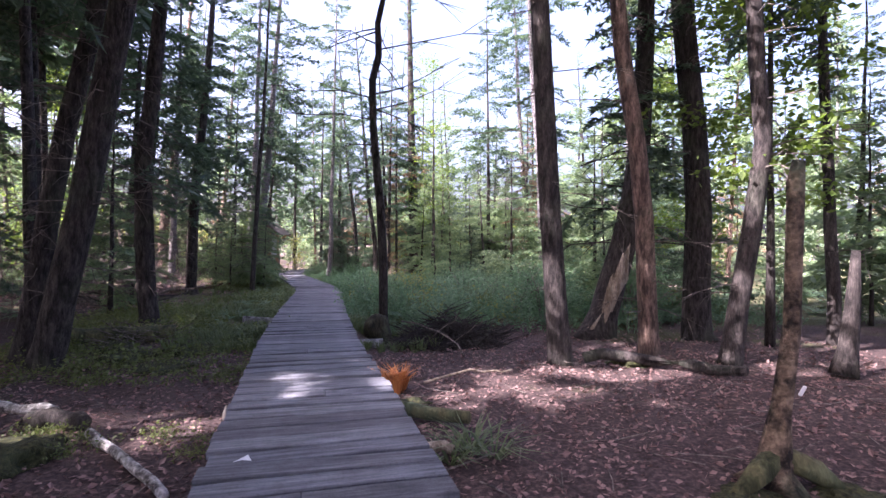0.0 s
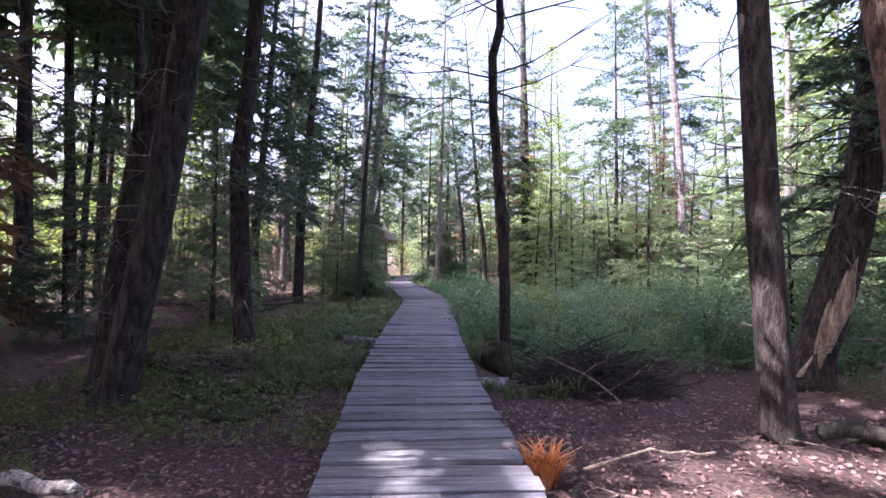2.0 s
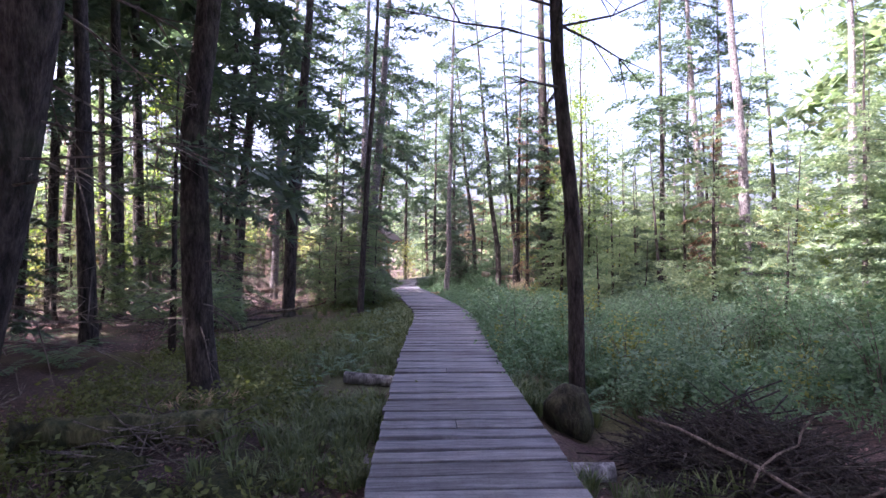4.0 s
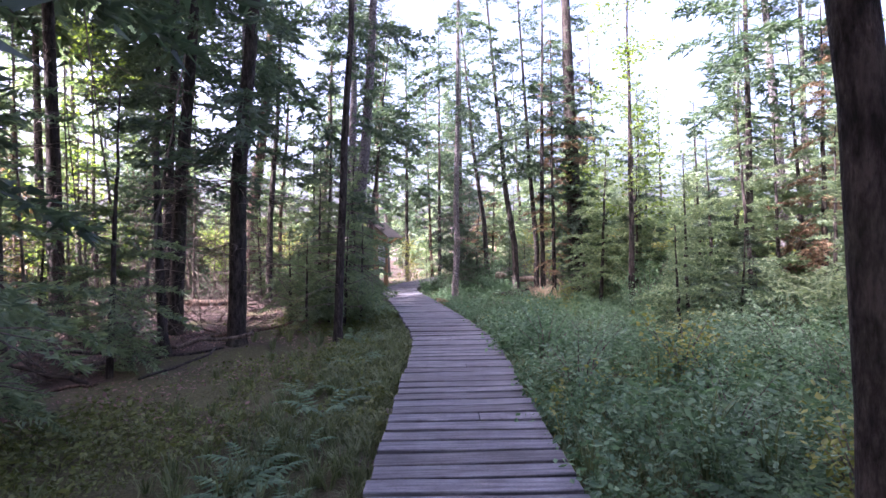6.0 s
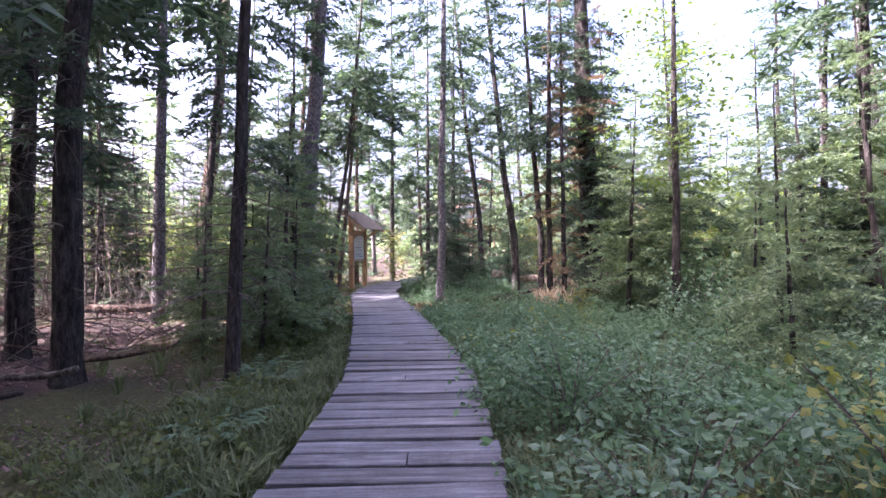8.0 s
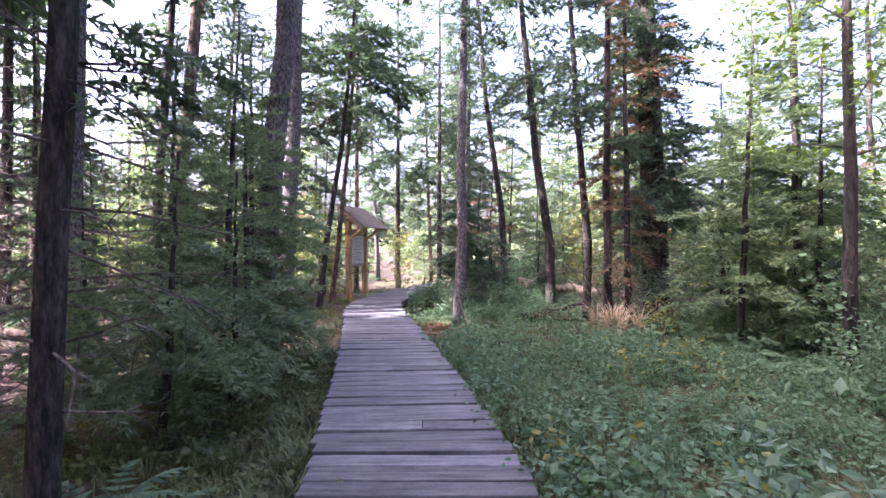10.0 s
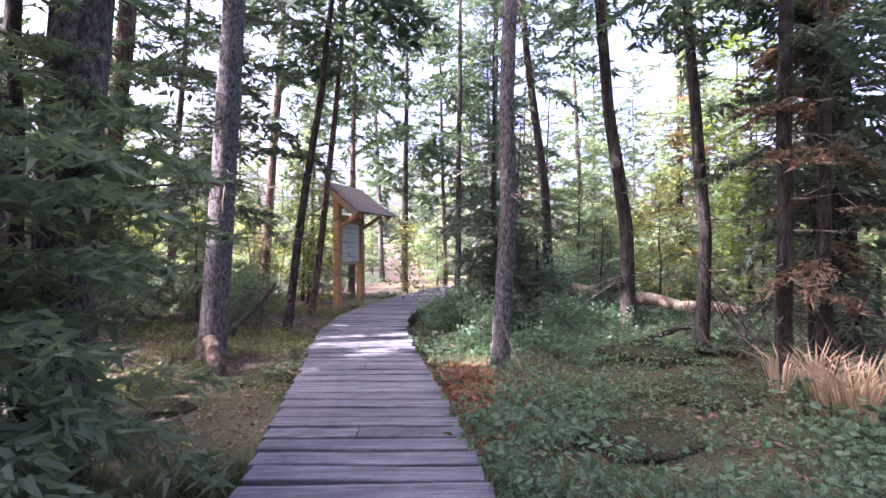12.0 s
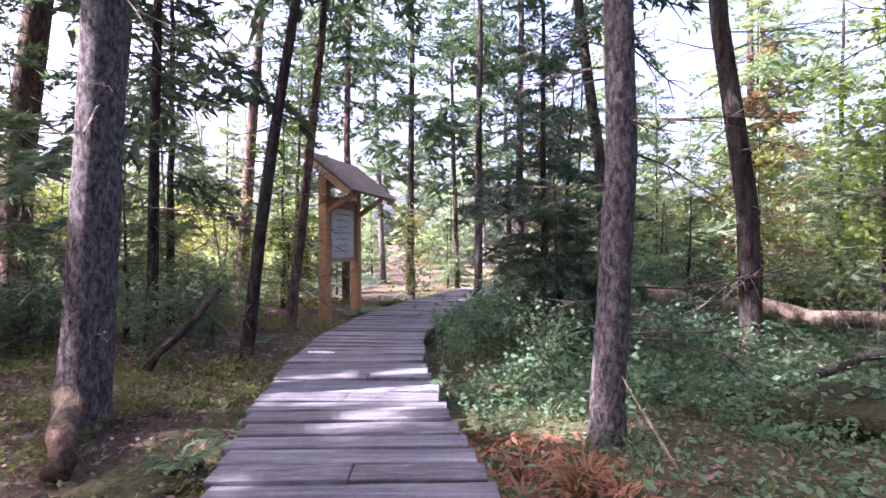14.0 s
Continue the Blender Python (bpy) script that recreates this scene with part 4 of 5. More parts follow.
def plant(n, kinds, x0, x1, y0, y1, ok):
    done = 0
    while done < n:
        x, y = srng.uniform(x0, x1), srng.uniform(y0, y1)
        if not ok(x, y, x - walk_x(min(y, 36))):
            continue
        copy_thing(BUSHES[srng.choice(kinds)], pose(x, y, ground_z(x, y) - 0.02, srng.uniform(-6, 6), srng.uniform(-6, 6), srng.uniform(0, 360)) @ Matrix.Scale(srng.uniform(0.7, 1.2), 4))
        done += 1


plant(92, (0, 0, 0, 1, 1, 2), 0, 9, 8.0, 20.5, lambda x, y, d: d > 1.25 and (y < 15 or x > 3.8))
plant(26, (1, 3, 3), 3.5, 11, 6.5, 23, lambda x, y, d: d > 3.4)
plant(26, (3, 1, 3, 1), -2, 5, 25.5, 34, lambda x, y, d: d > 1.5 and not (0.2 < x and y < 29.6))
plant(14, (3, 1), -9, -3.5, 25, 33, lambda x, y, d: d < -1.7 and not (-6.2 < x < -3.6 and 27.5 < y < 31.5))
plant(60, (4, 4, 5), -24, 24, 31, 50, lambda x, y, d: abs(d) > 3.5)
plant(26, (4, 5, 5), 5, 20, 20, 34, lambda x, y, d: d > 6.5)
plant(22, (4, 4, 5), -26, -10, 16, 34, lambda x, y, d: d < -8.5)
copy_thing(BUSHES[2], pose(2.65, 21.4, ground_z(2.65, 21.4) - 0.02) @ Matrix.Scale(0.9, 4))
for src in BUSHES:
    for o in [*src.children_recursive, src]:
        bpy.data.objects.remove(o, do_unlink=True)
patch = scatter_spots(nrng, 1500, -2.0, -0.2, 21.0, 24.0, lambda x, y, r: right(x, y) and x - walk_x(y) < 1.5 + 0.3 * r.normal())
tagged(new("rusty_leaves", tri_mesh("rusty_leaves", leaf_tris(patch + [0, 0, 0.03], 0.09, nrng, 0.5, 0.2), RUST)), "rust-brown dead leaves beside the planks", "leaves", kind="stuff")
patch = scatter_spots(nrng, 3200, -7.0, -3.0, 20.0, 27.0, lambda x, y, r: not right(x, y))
tagged(new("rusty_leaves", tri_mesh("rusty_leaves", leaf_tris(patch + [0, 0, 0.02], 0.06, nrng, 0.7, 0.25), LITTER)), "brown dead leaves around the grey spruce", "leaves", kind="stuff")
cover("far_herbs", "green undergrowth far among the trees", "herbs",
      scatter_spots(nrng, 750, -16, 18, 8, 46, lambda x, y, r: abs(x - walk_x(y)) > 4.5 and not (-10 < x < -3 and 10 < y < 26)), FERNS, HERB, 8, 1.0, 2.2)
leaf_spots = scatter_spots(nrng, 27000, -7, 9, -3, 9.5, lambda x, y, r: y < 5.5 + r.normal() * 1.2)
tagged(new("leaf_litter", tri_mesh("leaf_litter", leaf_tris(leaf_spots + [0, 0, 0.015], 0.062, nrng, 0.7), LITTER)), "fallen brown leaves", "leaves", kind="stuff")
cover("shrubs", "low green shrubs where the boardwalk bends", "shrubs",
      scatter_spots(nrng, 460, -2.4, 1.5, 26, 34, lambda x, y, r: right(x, y)), HERBS, HERB, 9, 0.8, 1.5)
leaf_spots = scatter_spots(nrng, 17000, -10, 4, 10, 32, lambda x, y, r: (x < walk_x(y) - 2 or y > 20.5) and noise.noise((x * 0.6, y * 0.6, 9)) > -0.1)
tagged(new("leaf_litter", tri_mesh("leaf_litter", leaf_tris(leaf_spots + [0, 0, 0.02], 0.07, nrng, 0.86), LITTER)), "fallen brown leaves", "leaves", kind="stuff")


def twigs(name, label, n, x0, x1, y0, y1, keep, seed, ln=0.5, r=0.006, up=0.12, mat=None):
    rng = np.random.default_rng(seed)
    pieces = []
    for p in scatter_spots(rng, n, x0, x1, y0, y1, keep):
        a, l = rng.uniform(0, 6.283), ln * rng.uniform(0.4, 1.5)
        d = Vector((math.cos(a), math.sin(a), rng.uniform(-0.02, up)))
        p0 = Vector(p) + Vector((0, 0, 0.02))
        pieces.append(tube([p0, p0 + d * l * 0.5 + Vector(rng.normal(size=3) * 0.03), p0 + d * l], [r, r * 0.8, r * 0.4], 4))
    return tagged(new(name, mesh(name, *join(pieces), mat or TWIG)), label, "twigs", kind="stuff")


twigs("fallen_twigs", "dead twigs lying on the leaf litter", 420, -6, 8, -2.5, 8, lambda x, y, r: True, 21)
twigs("fallen_twigs", "dead twigs lying among moss", 260, -9, 5, 16, 33, lambda x, y, r: True, 22)
twigs("dead_brush", "tangled grey dead branches under the trees", 900, -17, -5, 12, 32, lambda x, y, r: walk_x(y) - x > 4.0, 23, 1.5, 0.011, 1.1)
twigs("dead_brush", "tangled grey dead branches under the trees", 240, 2.0, 5, 22, 27, lambda x, y, r: True, 24, 0.9, 0.008, 1.6)


# ---- logs, stumps and brush ----
def log(name, label, a, b, r, mat, seed, sides=10, bend=0.0):
    a, b = Vector(a), Vector(b)
    n = 7
    rng = np.random.default_rng(seed)
    pts = [a.lerp(b, i / (n - 1)) + Vector(rng.normal(size=3)) * (r * 0.2 + bend * 0.05) + Vector((bend * 0.3, bend * 0.3, 0)) * math.sin(i / (n - 1) * math.pi) for i in range(n)]
    return tagged(new(name, mesh(name, *tube(pts, [r * rng.uniform(0.9, 1.05) * (1 - 0.25 * i / n) for i in range(n)], sides, 0.06, seed), mat, True)), label, name.replace("_", " "))


log("fallen_log", "mossy fallen log on the leaf litter", (1.62, 2.3, -0.17), (2.6, 1.7, -0.14), 0.07, MOSSY, 1)
log("fallen_log", "dark rotting log between the trees", (4.5, 4.0, -0.12), (6.0, 2.9, -0.12), 0.075, BARK_DARK, 2, 10, 0.5)
log("fallen_log", "old mossy log under the leaning trees", (-3.0, 5.6, -0.02), (-1.5, 6.2, -0.06), 0.16, MOSSY, 3)
log("fallen_log", "pale fallen trunk lying among the trees", (0.7, 29.0, 0.36), (3.6, 27.4, 0.12), 0.14, PALE_WOOD, 4)
log("fallen_log", "brown log on the forest floor", (-12, 19.5, 0.1), (-6.8, 20.6, 0.12), 0.12, BARK_RED, 5)
log("birch_log", "rotting birch log with peeling white bark", (-1.7, 2.38, -0.12), (-1.02, 2.26, -0.14), 0.055, BIRCH, 6)
log("birch_log", "rotting birch branch with peeling white bark", (-0.42, 1.66, -0.15), (0.56, 0.62, -0.19), 0.042, BIRCH, 7)
log("fallen_log", "dark wet log among brown leaves", (-1.05, 2.1, -0.14), (-0.55, 1.85, -0.14), 0.09, BARK_DARK, 8)
log("branch", "pale crooked stick leaning on the ground", (2.2, 6.25, 0.12), (2.95, 4.2, -0.12), 0.014, TWIG, 9, 6, 0.5)
log("branch", "thin grey forked stick standing out of the brush", (2.6, 5.2, -0.05), (3.05, 5.3, 0.4), 0.009, TWIG, 18, 6, 0.3)
log("branch", "thin grey forked stick standing out of the brush", (2.78, 4.85, -0.08), (3.25, 4.6, 0.3), 0.009, TWIG, 19, 6, 0.3)
log("branch", "thin pale stick lying on the ground", (2.35, 3.1, -0.15), (3.4, 3.4, -0.1), 0.015, PALE_WOOD, 10, 6, 0.6)
log("branch", "pale stick lying on moss beside the boardwalk", (-4.6, 22.3, -0.15), (-3.6, 22.5, -0.17), 0.018, PALE_WOOD, 11, 6, 0.3)
log("branch", "dark dead branch lying across a moss mound", (1.3, 25.6, -0.12), (2.25, 25.8, 0.1), 0.05, BARK_DARK, 17, 7, 0.2)
log("branch", "pale split stick on the moss", (-3.75, 20.8, -0.12), (-3.5, 21.1, -0.1), 0.03, PALE_WOOD, 12, 6)
log("branch", "pale stick leaning by the spruce foot", (-0.55, 23.2, -0.1), (-0.75, 23.7, 0.3), 0.009, PALE_WOOD, 13, 6)
log("branch", "dark curved branch hanging over the floor", (-5.2, 25.2, -0.1), (-4.6, 25.6, 0.7), 0.05, BARK_DARK, 14, 7)
log("branch", "pale slab of wood lying by the planks", (1.95, 1.05, -0.13), (2.35, 1.0, -0.13), 0.05, PALE_WOOD, 15, 6)
log("root", "spreading pinkish root of the grey spruce", (-4.55, 23.5, 0.1), (-4.1, 22.95, -0.18), 0.1, BARK_RED, 16)

for k in range(16):
    rr = random.Random(70 + k)
    y0 = rr.uniform(10.5, 22)
    x0 = walk_x(y0) - rr.uniform(2.6, 7.5)
    a0, l0 = rr.uniform(0, 6.28), rr.uniform(0.8, 2.2)
    x1, y1 = x0 + math.cos(a0) * l0, y0 + math.sin(a0) * l0
    if walk_x(y1) - x1 < 1.2:
        continue
    log("fallen_branch", "dead fallen branch on the dark forest floor", (x0, y0, ground_z(x0, y0) + 0.04), (x1, y1, ground_z(x1, y1) + rr.uniform(0.03, 0.4)), rr.uniform(0.015, 0.045), (BARK_DARK, TWIG, BARK_RED)[k % 3], 40 + k, 6, 0.4)
# the broken cedar with torn pale bark
cedar = tagged(new("broken_cedar"), "leaning old cedar with torn bark and pale wood", "tree")
cedar.location = (5.7, 6.1, -0.3)
cp = [(-0.15, 0, 0), (-0.1, 0, 0.2), (0.0, 0, 0.5), (0.15, 0, 1.0), (0.38, 0, 1.8), (0.55, 0, 2.6), (0.66, 0, 3.6), (0.75, 0, 5.2), (0.8, 0, 8.0), (0.8, 0, 11)]
part("trunk", mesh("trunk", *tube(cp, [0.33, 0.27, 0.24, 0.235, 0.22, 0.20, 0.18, 0.15, 0.1, 0.03], 14, 0.06, 5, 0.6), BARK_DARK, True), cedar)
for k, (dx, z0, z1) in enumerate(((-0.10, 0.42, 1.35), (-0.045, 0.30, 1.62), (0.015, 0.55, 1.75), (0.07, 0.8, 1.5), (0.115, 0.95, 1.3))):
    strip = [(np.interp(z, (0, 0.5, 1.0, 1.8), (-0.15, 0, 0.15, 0.38)) + dx, -0.235 + 0.9 * dx * dx * 6 + 0.03 * (z - 0.5), z) for z in np.linspace(z0, z1, 5)]
    part("bare_wood", mesh("bare_wood", *tube(strip, [0.02, 0.06, 0.07, 0.055, 0.012], 9, 0.14, 6 + k), PALE_WOOD, True), cedar, "torn pale wood where the bark is gone")
part("bare_root", mesh("bare_root", *tube([(-0.42, -0.12, -0.05), (-0.3, -0.16, 0.2), (-0.12, -0.18, 0.5)], [0.1, 0.1, 0.03], 9, 0.12, 7), PALE_WOOD, True), cedar, "pale split root")
cedar_axis = stem_axis(cp)
add_sticks(cedar, dead_sticks(1.6, 6.0, 30, 1.3, 8, cedar_axis, 0.02), BARK_DARK)
part("crown", tri_mesh("crown", crown(1.9, 10, 1.7, 56, "hemlock", 9, cedar_axis, 0.1), NEEDLES), cedar)

# the dead snag with peeling bark
snag = tagged(new("dead_snag"), "short dead snag with peeling reddish bark and mossy foot", "tree stump")
snag.location = (4.45, 0.4, -0.22)
part("trunk", mesh("trunk", *tube([(-0.08, 0, 0), (-0.07, 0, 0.1), (-0.04, 0, 0.35), (-0.02, 0, 0.5), (0.05, 0, 1.0), (0.07, 0, 1.5), (0.08, 0, 1.95), (0.1, 0, 2.1)],
     [0.115, 0.09, 0.07, 0.06, 0.054, 0.052, 0.05, 0.04], 12, 0.1, 11, 1.2), PEELING, True), snag)
part("loose_bark", mesh("loose_bark", *moved(box(0.025, 0.015, 0.07, 0.004), pose(0.06, -0.08, 0.62, 15, 20, 0)), WHITE), snag, "loose white flake of bark")
for k, (ax, ay) in enumerate(((-0.42, -0.1), (0.32, -0.15))):
    part("root", mesh("root", *tube([(-0.06, 0, 0.2), (ax * 0.5, ay * 0.5, 0.1), (ax, ay, -0.03)], [0.07, 0.075, 0.04], 8, 0.1, 30 + k), MOSSY, True), snag, "mossy root")
stub = tagged(new("broken_stump"), "dark broken stump leaning among the trees", "tree stump")
stub.location = (7.37, 3.0, -0.2)
part("trunk", mesh("trunk", *tube([(0, 0, 0), (0.05, 0, 0.3), (0.11, 0, 0.8), (0.15, 0, 1.5)], [0.13, 0.1, 0.08, 0.05], 9, 0.1, 12, 0.5), BARK_DARK, True), stub)
thin = tagged(new("dead_snag"), "thin dead snag with a broken top", "tree stump")
thin.location = (-5.1, 14.05, -0.2)
part("trunk", mesh("trunk", *tube([(0, 0, 0), (-0.03, 0, 0.4), (-0.08, 0, 1.8), (-0.1, 0, 3.5)], [0.1, 0.075, 0.065, 0.04], 9, 0.06, 13, 0.6), BARK_DARK, True), thin)
add_sticks(thin, dead_sticks(0.8, 3.4, 10, 0.5, 14, None, 0.01))


# brush heap
def heap(name, label, x, y, r, h, n, seed, mat):
    rng = np.random.default_rng(seed)
    pieces = []
    for k in range(n):
        a, q = rng.uniform(0, 6.283), r * math.sqrt(rng.uniform())
        p = Vector((x + q * math.cos(a), y + q * math.sin(a), ground_z(x, y) + h * (1 - q / r) * rng.uniform(0.2, 1)))
        b = rng.uniform(0, 6.283)
        d = Vector((math.cos(b), math.sin(b), rng.uniform(-0.5, 0.5))) * rng.uniform(0.2, 0.5)
        pieces.append(tube([p - d, p + Vector(rng.normal(size=3) * 0.04), p + d], [0.008, 0.007, 0.003], 4))
    return tagged(new(name, mesh(name, *join(pieces), mat)), label, "brush", kind="stuff")


heap("brush_heap", "low dark heap of dead brush", 3.0, 6.1, 0.9, 0.62, 800, 31, BARK_DARK)
heap("brush_heap", "low heap of dead twigs by the mossy log", -2.0, 6.0, 0.6, 0.25, 120, 32, TWIG)


# straw and rusty ferns
def clump(name, label, x, y, mat, n, h, seed, w=0.007, spread=0.55, r=0.3):
    rng = np.random.default_rng(seed)
    t = [tuft(seed * 9 + k, h, 26, w, spread) + np.array([rng.normal() * r * 0.5, rng.normal() * r * 0.5, 0]) for k in range(n)]
    ob = tagged(new(name, tri_mesh(name, np.concatenate(t), mat)), label, "grass tuft", kind="stuff")
    ob.location = (x, y, ground_z(x, y) - 0.02)
    return ob


clump("dry_grass", "pale sunlit clump of dry grass at the spruce's foot", 2.05, 21.9, STRAW, 10, 0.62, 51, 0.009, 0.6, 0.55)
clump("dry_grass", "dry brown grass by the spruce foot", -1.1, 23.2, RUST, 5, 0.18, 52, 0.007, 1.3, 0.5)
clump("dry_fern", "rust-coloured tuft of dead fern beside the planks", 1.96, 2.95, FLAME, 6, 0.3, 53, 0.009, 0.7, 0.14)
clump("dry_fern", "rusty dead ferns beside the planks", -1.25, 22.6, RUST, 7, 0.15, 54, 0.009, 1.4, 0.6)
clump("dry_grass", "pale dry tuft at the foot of the dark conifer", -2.15, 6.9, STRAW, 4, 0.2, 57, 0.008, 0.9, 0.35)
clump("dry_grass", "dry tan grass among the herbs", 4.8, 12.5, STRAW, 5, 0.35, 55, 0.006, 0.8, 0.7)
clump("green_sprig", "fallen green conifer sprig beside the planks", 2.45, 0.95, GRASS, 4, 0.22, 56, 0.007, 2.2, 0.25)


for x, y, k in ((-3.35, 23.6, 0.8), (-3.5, 23.2, 0.6)):
    sprig = tagged(new("fern", tri_mesh("fern", fern(int(100 + k * 10), 0.45 * k), HERB)), "green fern leaning over the edge of the planks", "fern", "ferns by the planks")
    sprig.location = (x, y, ground_z(x, y))


def moss_mound(x, y, r, h, seed):
    bm = bmesh.new()
    bmesh.ops.create_icosphere(bm, subdivisions=3, radius=1)
    for v in bm.verts:
        k = 1 + 0.5 * noise.noise(v.co * 1.9 + Vector((seed, 0, 0))) + 0.22 * noise.noise(v.co * 6)
        v.co = Vector((v.co.x * r * k, v.co.y * r * k, v.co.z * h * k))
    me = bpy.data.meshes.new("moss_mound")
    bm.to_mesh(me)
    bm.free()
    for v in me.vertices:
        v.co.z *= 0.6
    me.materials.append(MOSS)
    me.polygons.foreach_set("use_smooth", [True] * len(me.polygons))
    ob = tagged(new("moss_mound", me), "soft green moss cushion on the forest floor", "moss", "moss cushions")
    ob.location = (x, y, ground_z(x, y))


MOSS = bark("moss", (0.02, 0.024, 0.008), (0.10, 0.10, 0.035), 0.4, 30)
for k, (x, y, r, h) in enumerate(((-0.75, 1.2, 0.34, 0.22), (1.1, 24.5, 0.7, 0.3), (-0.9, 4.3, 0.4, 0.1), (-1.0, 5.4, 0.45, 0.16), (-1.6, 4.9, 0.35, 0.12), (-2.0, 5.4, 0.3, 0.2), (2.1, 2.4, 0.25, 0.08),
                                  (4.1, 0.25, 0.2, 0.06), (4.75, 0.2, 0.2, 0.07), (-4.2, 21.6, 0.5, 0.1), (-3.6, 23.0, 0.35, 0.08), (1.2, 22.6, 0.6, 0.14), (0.4, 21.4, 0.5, 0.12), (5.2, 4.0, 0.3, 0.16))):
    moss_mound(x, y, r, h, k)


# ---- notice kiosk ----
kiosk = tagged(new("notice_kiosk"), "wooden trail kiosk with a shed roof and a faded notice board", "kiosk")
KX, KY = -4.86, 29.6
kiosk.location = (KX, KY, ground_z(KX, KY))
kz = kiosk.location.z
ang = math.degrees(math.atan2(0.2, 1.35))
turn = pose(0, 0, 0, 0, 0, -ang)
for k, (px, py, hh) in enumerate(((0, 0, 3.0), (0, 1.35, 3.0))):
    part("post", mesh("post", *moved(box(0.17, 0.17, hh, 0.012), turn @ pose(px, py, hh / 2 - 0.1)), POST_WOOD), kiosk)
part("notice_board", mesh("notice_board", *moved(box(0.05, 1.18, 1.25, 0.006), turn @ pose(0.0, 0.675, 1.75)), PANEL_WOOD), kiosk)
part("notice", mesh("notice", *moved(box(0.012, 0.95, 0.95, 0.002), turn @ pose(0.035, 0.675, 1.68)), PAPER), kiosk, "faded pale notice sheet")
for k in range(7):
    part("text_line", mesh("text_line", *moved(box(0.003, 0.7 - 0.12 * (k % 3), 0.03), turn @ pose(0.043, 0.66, 2.05 - k * 0.12)), INK), kiosk, "illegible line of print")
roof_m = turn @ pose(0.28, 0.675, 2.76, 0, 39, 0)
part("roof", mesh("roof", *moved(box(1.15, 2.2, 0.035, 0.006), roof_m), ROOF_WOOD), kiosk)
for k in range(7):
    part("roof_board", mesh("roof_board", *moved(box(0.17, 2.24, 0.022, 0.004), roof_m @ pose(-0.5 + k * 0.168, 0, 0.03, 0, 2.5, 0)), ROOF_WOOD), kiosk)
for k in (-1.08, 1.08):
    part("fascia", mesh("fascia", *moved(box(1.17, 0.04, 0.13, 0.004), roof_m @ pose(0, k, -0.06)), PANEL_WOOD), kiosk)
for py in (0, 1.35):
    part("brace", mesh("brace", *moved(box(0.75, 0.08, 0.09, 0.006), turn @ pose(0.28, py, 2.2, 0, -32, 0)), POST_WOOD), kiosk)
part("crossbeam", mesh("crossbeam", *moved(box(0.09, 1.5, 0.1, 0.006), turn @ pose(-0.01, 0.675, 2.6)), PANEL_WOOD), kiosk)

# a white scrap on the planks and a leaf
scrap = tagged(new("bark_scrap", mesh("bark_scrap", *tube([(-0.15, 0, 0.006), (-0.05, 0.012, 0.009), (0.06, -0.008, 0.009), (0.15, 0, 0.006)], [0.03, 0.05, 0.045, 0.02], 8, 0.1, 3), WHITE)), "white scrap of birch bark lying on the planks", "bark scrap")
scrap.scale = (1, 1, 0.25)
scrap.location = (-3.52, 25.75, 0.004)
dry = tagged(new("dry_leaf", mesh("dry_leaf", [(-0.06, 0, 0.0), (0, -0.035, 0.025), (0.05, -0.01, 0.01), (0.02, 0.035, 0.03), (-0.02, 0.03, 0.0)], [(0, 1, 3, 4), (1, 2, 3)], WHITE)), "curled pale dry leaf on the planks", "leaf")
dry.location = (1.02, 0.55, 0.004)


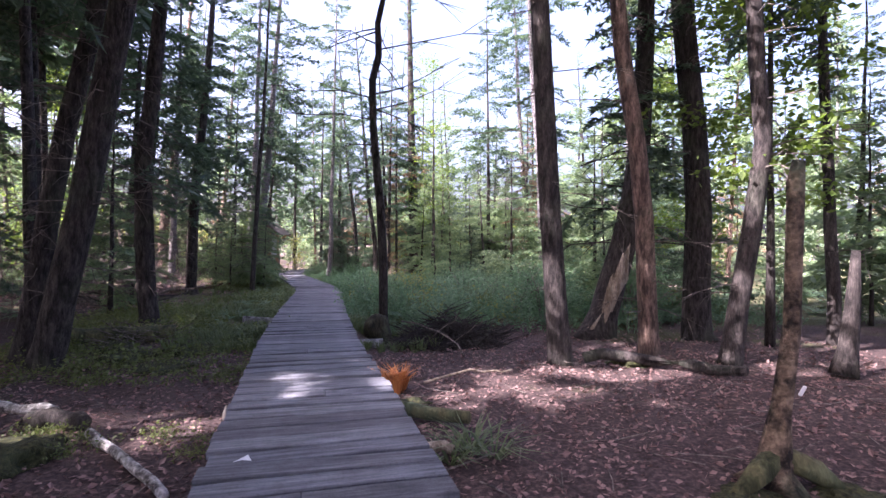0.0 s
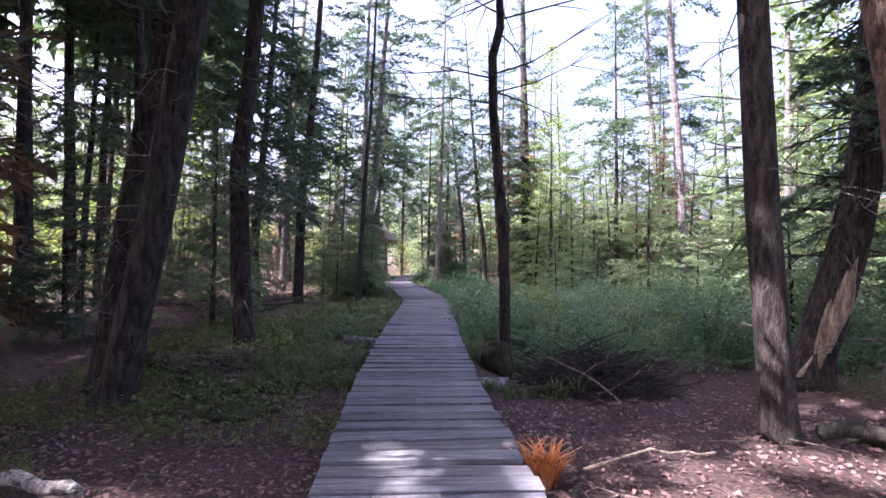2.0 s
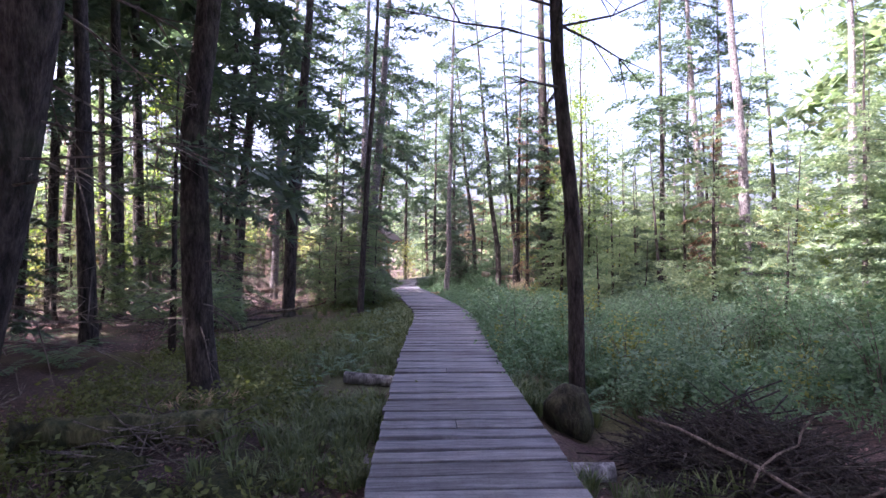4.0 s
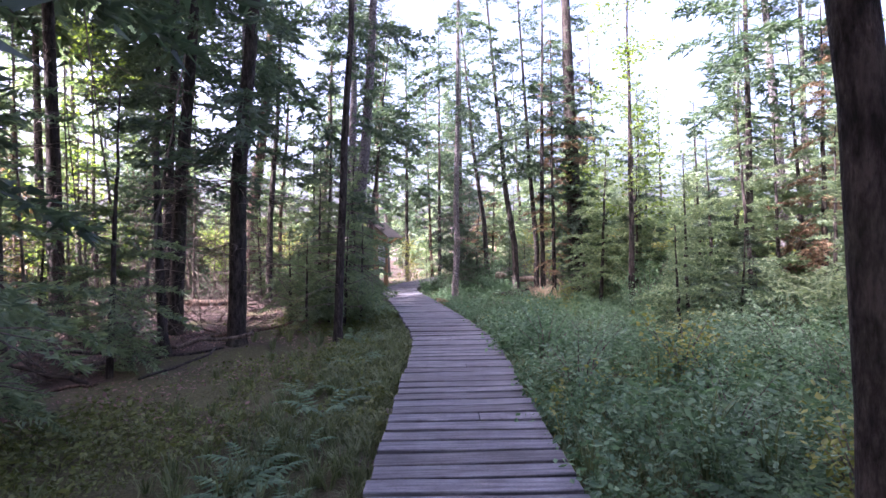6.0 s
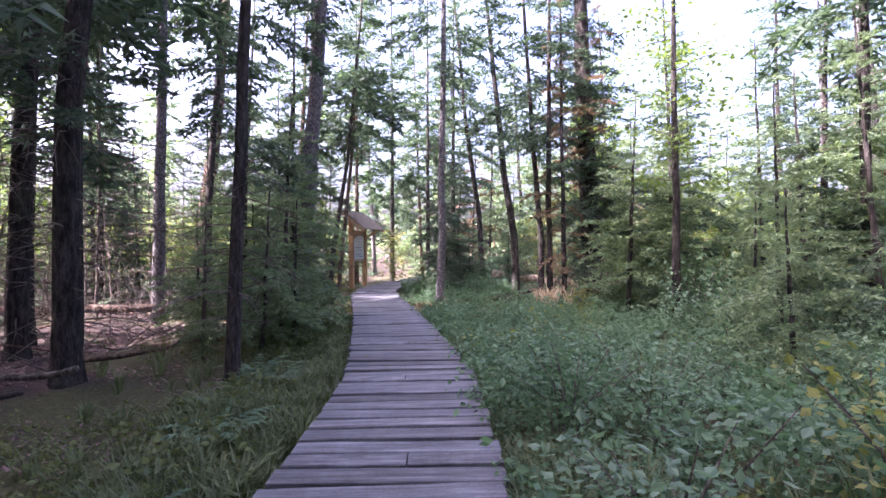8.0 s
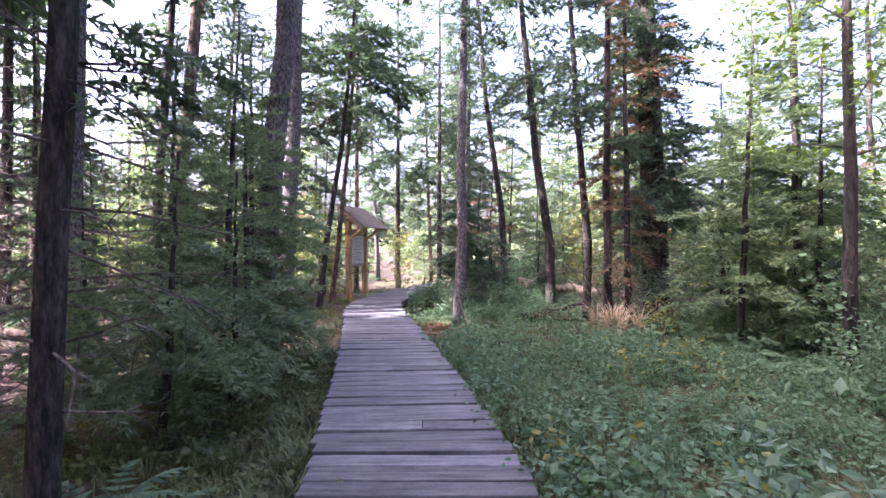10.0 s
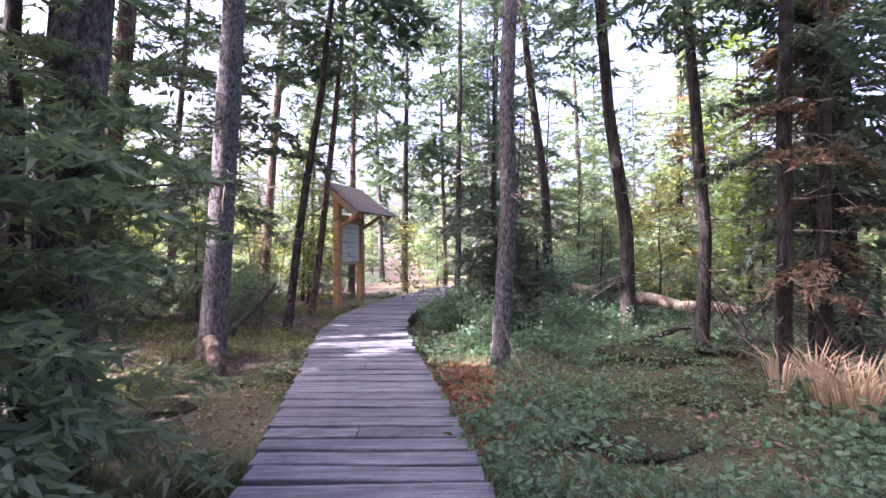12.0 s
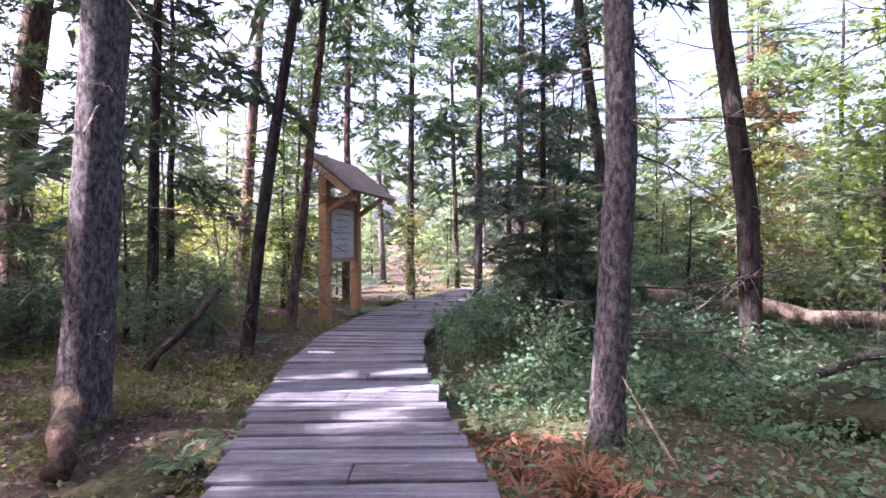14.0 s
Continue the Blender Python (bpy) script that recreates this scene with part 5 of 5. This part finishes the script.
# ---- planks and beams of the boardwalk ----
meshes = [plank_mesh(k) for k in range(14)]
y = -5.0
k = 0
while y < 36:
    x, a = line_at(y)
    rr = random.Random(900 + k)
    step = 0.1 if 12.2 < y < 15 else 0.0
    if 12.2 < y < 15.0:
        x += 0.05
    if k % 9 == 4:
        cut = rr.uniform(0.4, 0.6)
        for f, o in ((cut, -0.7 + 0.7 * cut), (1 - cut, 0.7 * cut)):
            q = part("plank", meshes[rr.randrange(14)], boardwalk)
            q.matrix_basis = pose(x, y, -0.021, 0, 0, math.degrees(a) * (1.0 if y < 15 else 0.5)) @ pose(o, rr.uniform(-0.006, 0.006), rr.uniform(-0.004, 0.004), 0, 0, rr.uniform(-0.6, 0.6)) @ Matrix.Diagonal((f * 0.992, 0.97, 1, 1))
        y += 0.238 * math.cos(a)
        k += 1
        continue
    ob = part("plank", meshes[rr.randrange(14)], boardwalk)
    s = 1 + rr.uniform(-0.014, 0.02)
    ob.matrix_basis = pose(x + rr.uniform(-0.014, 0.014), y, -0.024 + rr.uniform(-0.01, 0.008), rr.uniform(-2.2, 2.2), rr.uniform(-0.6, 0.6), math.degrees(a) * (1.0 if y < 15 else 0.5) + rr.uniform(-0.7, 0.7)) @ Matrix.Diagonal((s, rr.uniform(0.93, 1.0), 1, 1))
    y += (0.236 if 7 < y < 15.2 else 0.228) * math.cos(a) * rr.uniform(0.975, 1.035) + (0.035 if 14.8 < y < 15.02 else 0)
    k += 1
for side in (-0.55, 0.55):
    ys = np.arange(-5, 35.6, 1.8)
    for y0 in ys:
        xa, aa = line_at(y0)
        xb, ab = line_at(y0 + 1.8)
        p, q = Vector((xa + side, y0, -0.115)), Vector((xb + side, y0 + 1.795, -0.115))
        v, f = box((q - p).length, 0.09, 0.14, 0.008)
        d = q - p
        m = Matrix.Translation((p + q) / 2) @ Matrix.Rotation(math.atan2(d.y, d.x), 4, "Z")
        part("beam", mesh("beam", *moved((v, f), m), BEAM), boardwalk)
for y0, l, r in ((8.38, -1.38, 0.9), (5.75, -0.8, 1.15), (2.2, -0.8, 0.8), (11.0, -0.8, 0.8), (14.5, -0.85, 0.8), (17.5, -0.8, 0.8), (20.5, -0.8, 0.8), (23.5, -0.8, 0.8), (26.5, -0.8, 0.8), (29.5, -0.8, 0.8)):
    x, a = line_at(y0)
    part("sleeper", mesh("sleeper", *tube([(x + l, y0, -0.14 if l < -1 else -0.2), (x, y0 + 0.02, -0.25), (x + r, y0, -0.2)], [0.075, 0.08, 0.07], 10, 0.04, int(y0)), WEATHERED if 4 < y0 < 9 else BEAM, True), boardwalk, "round log sleeper under the planks")
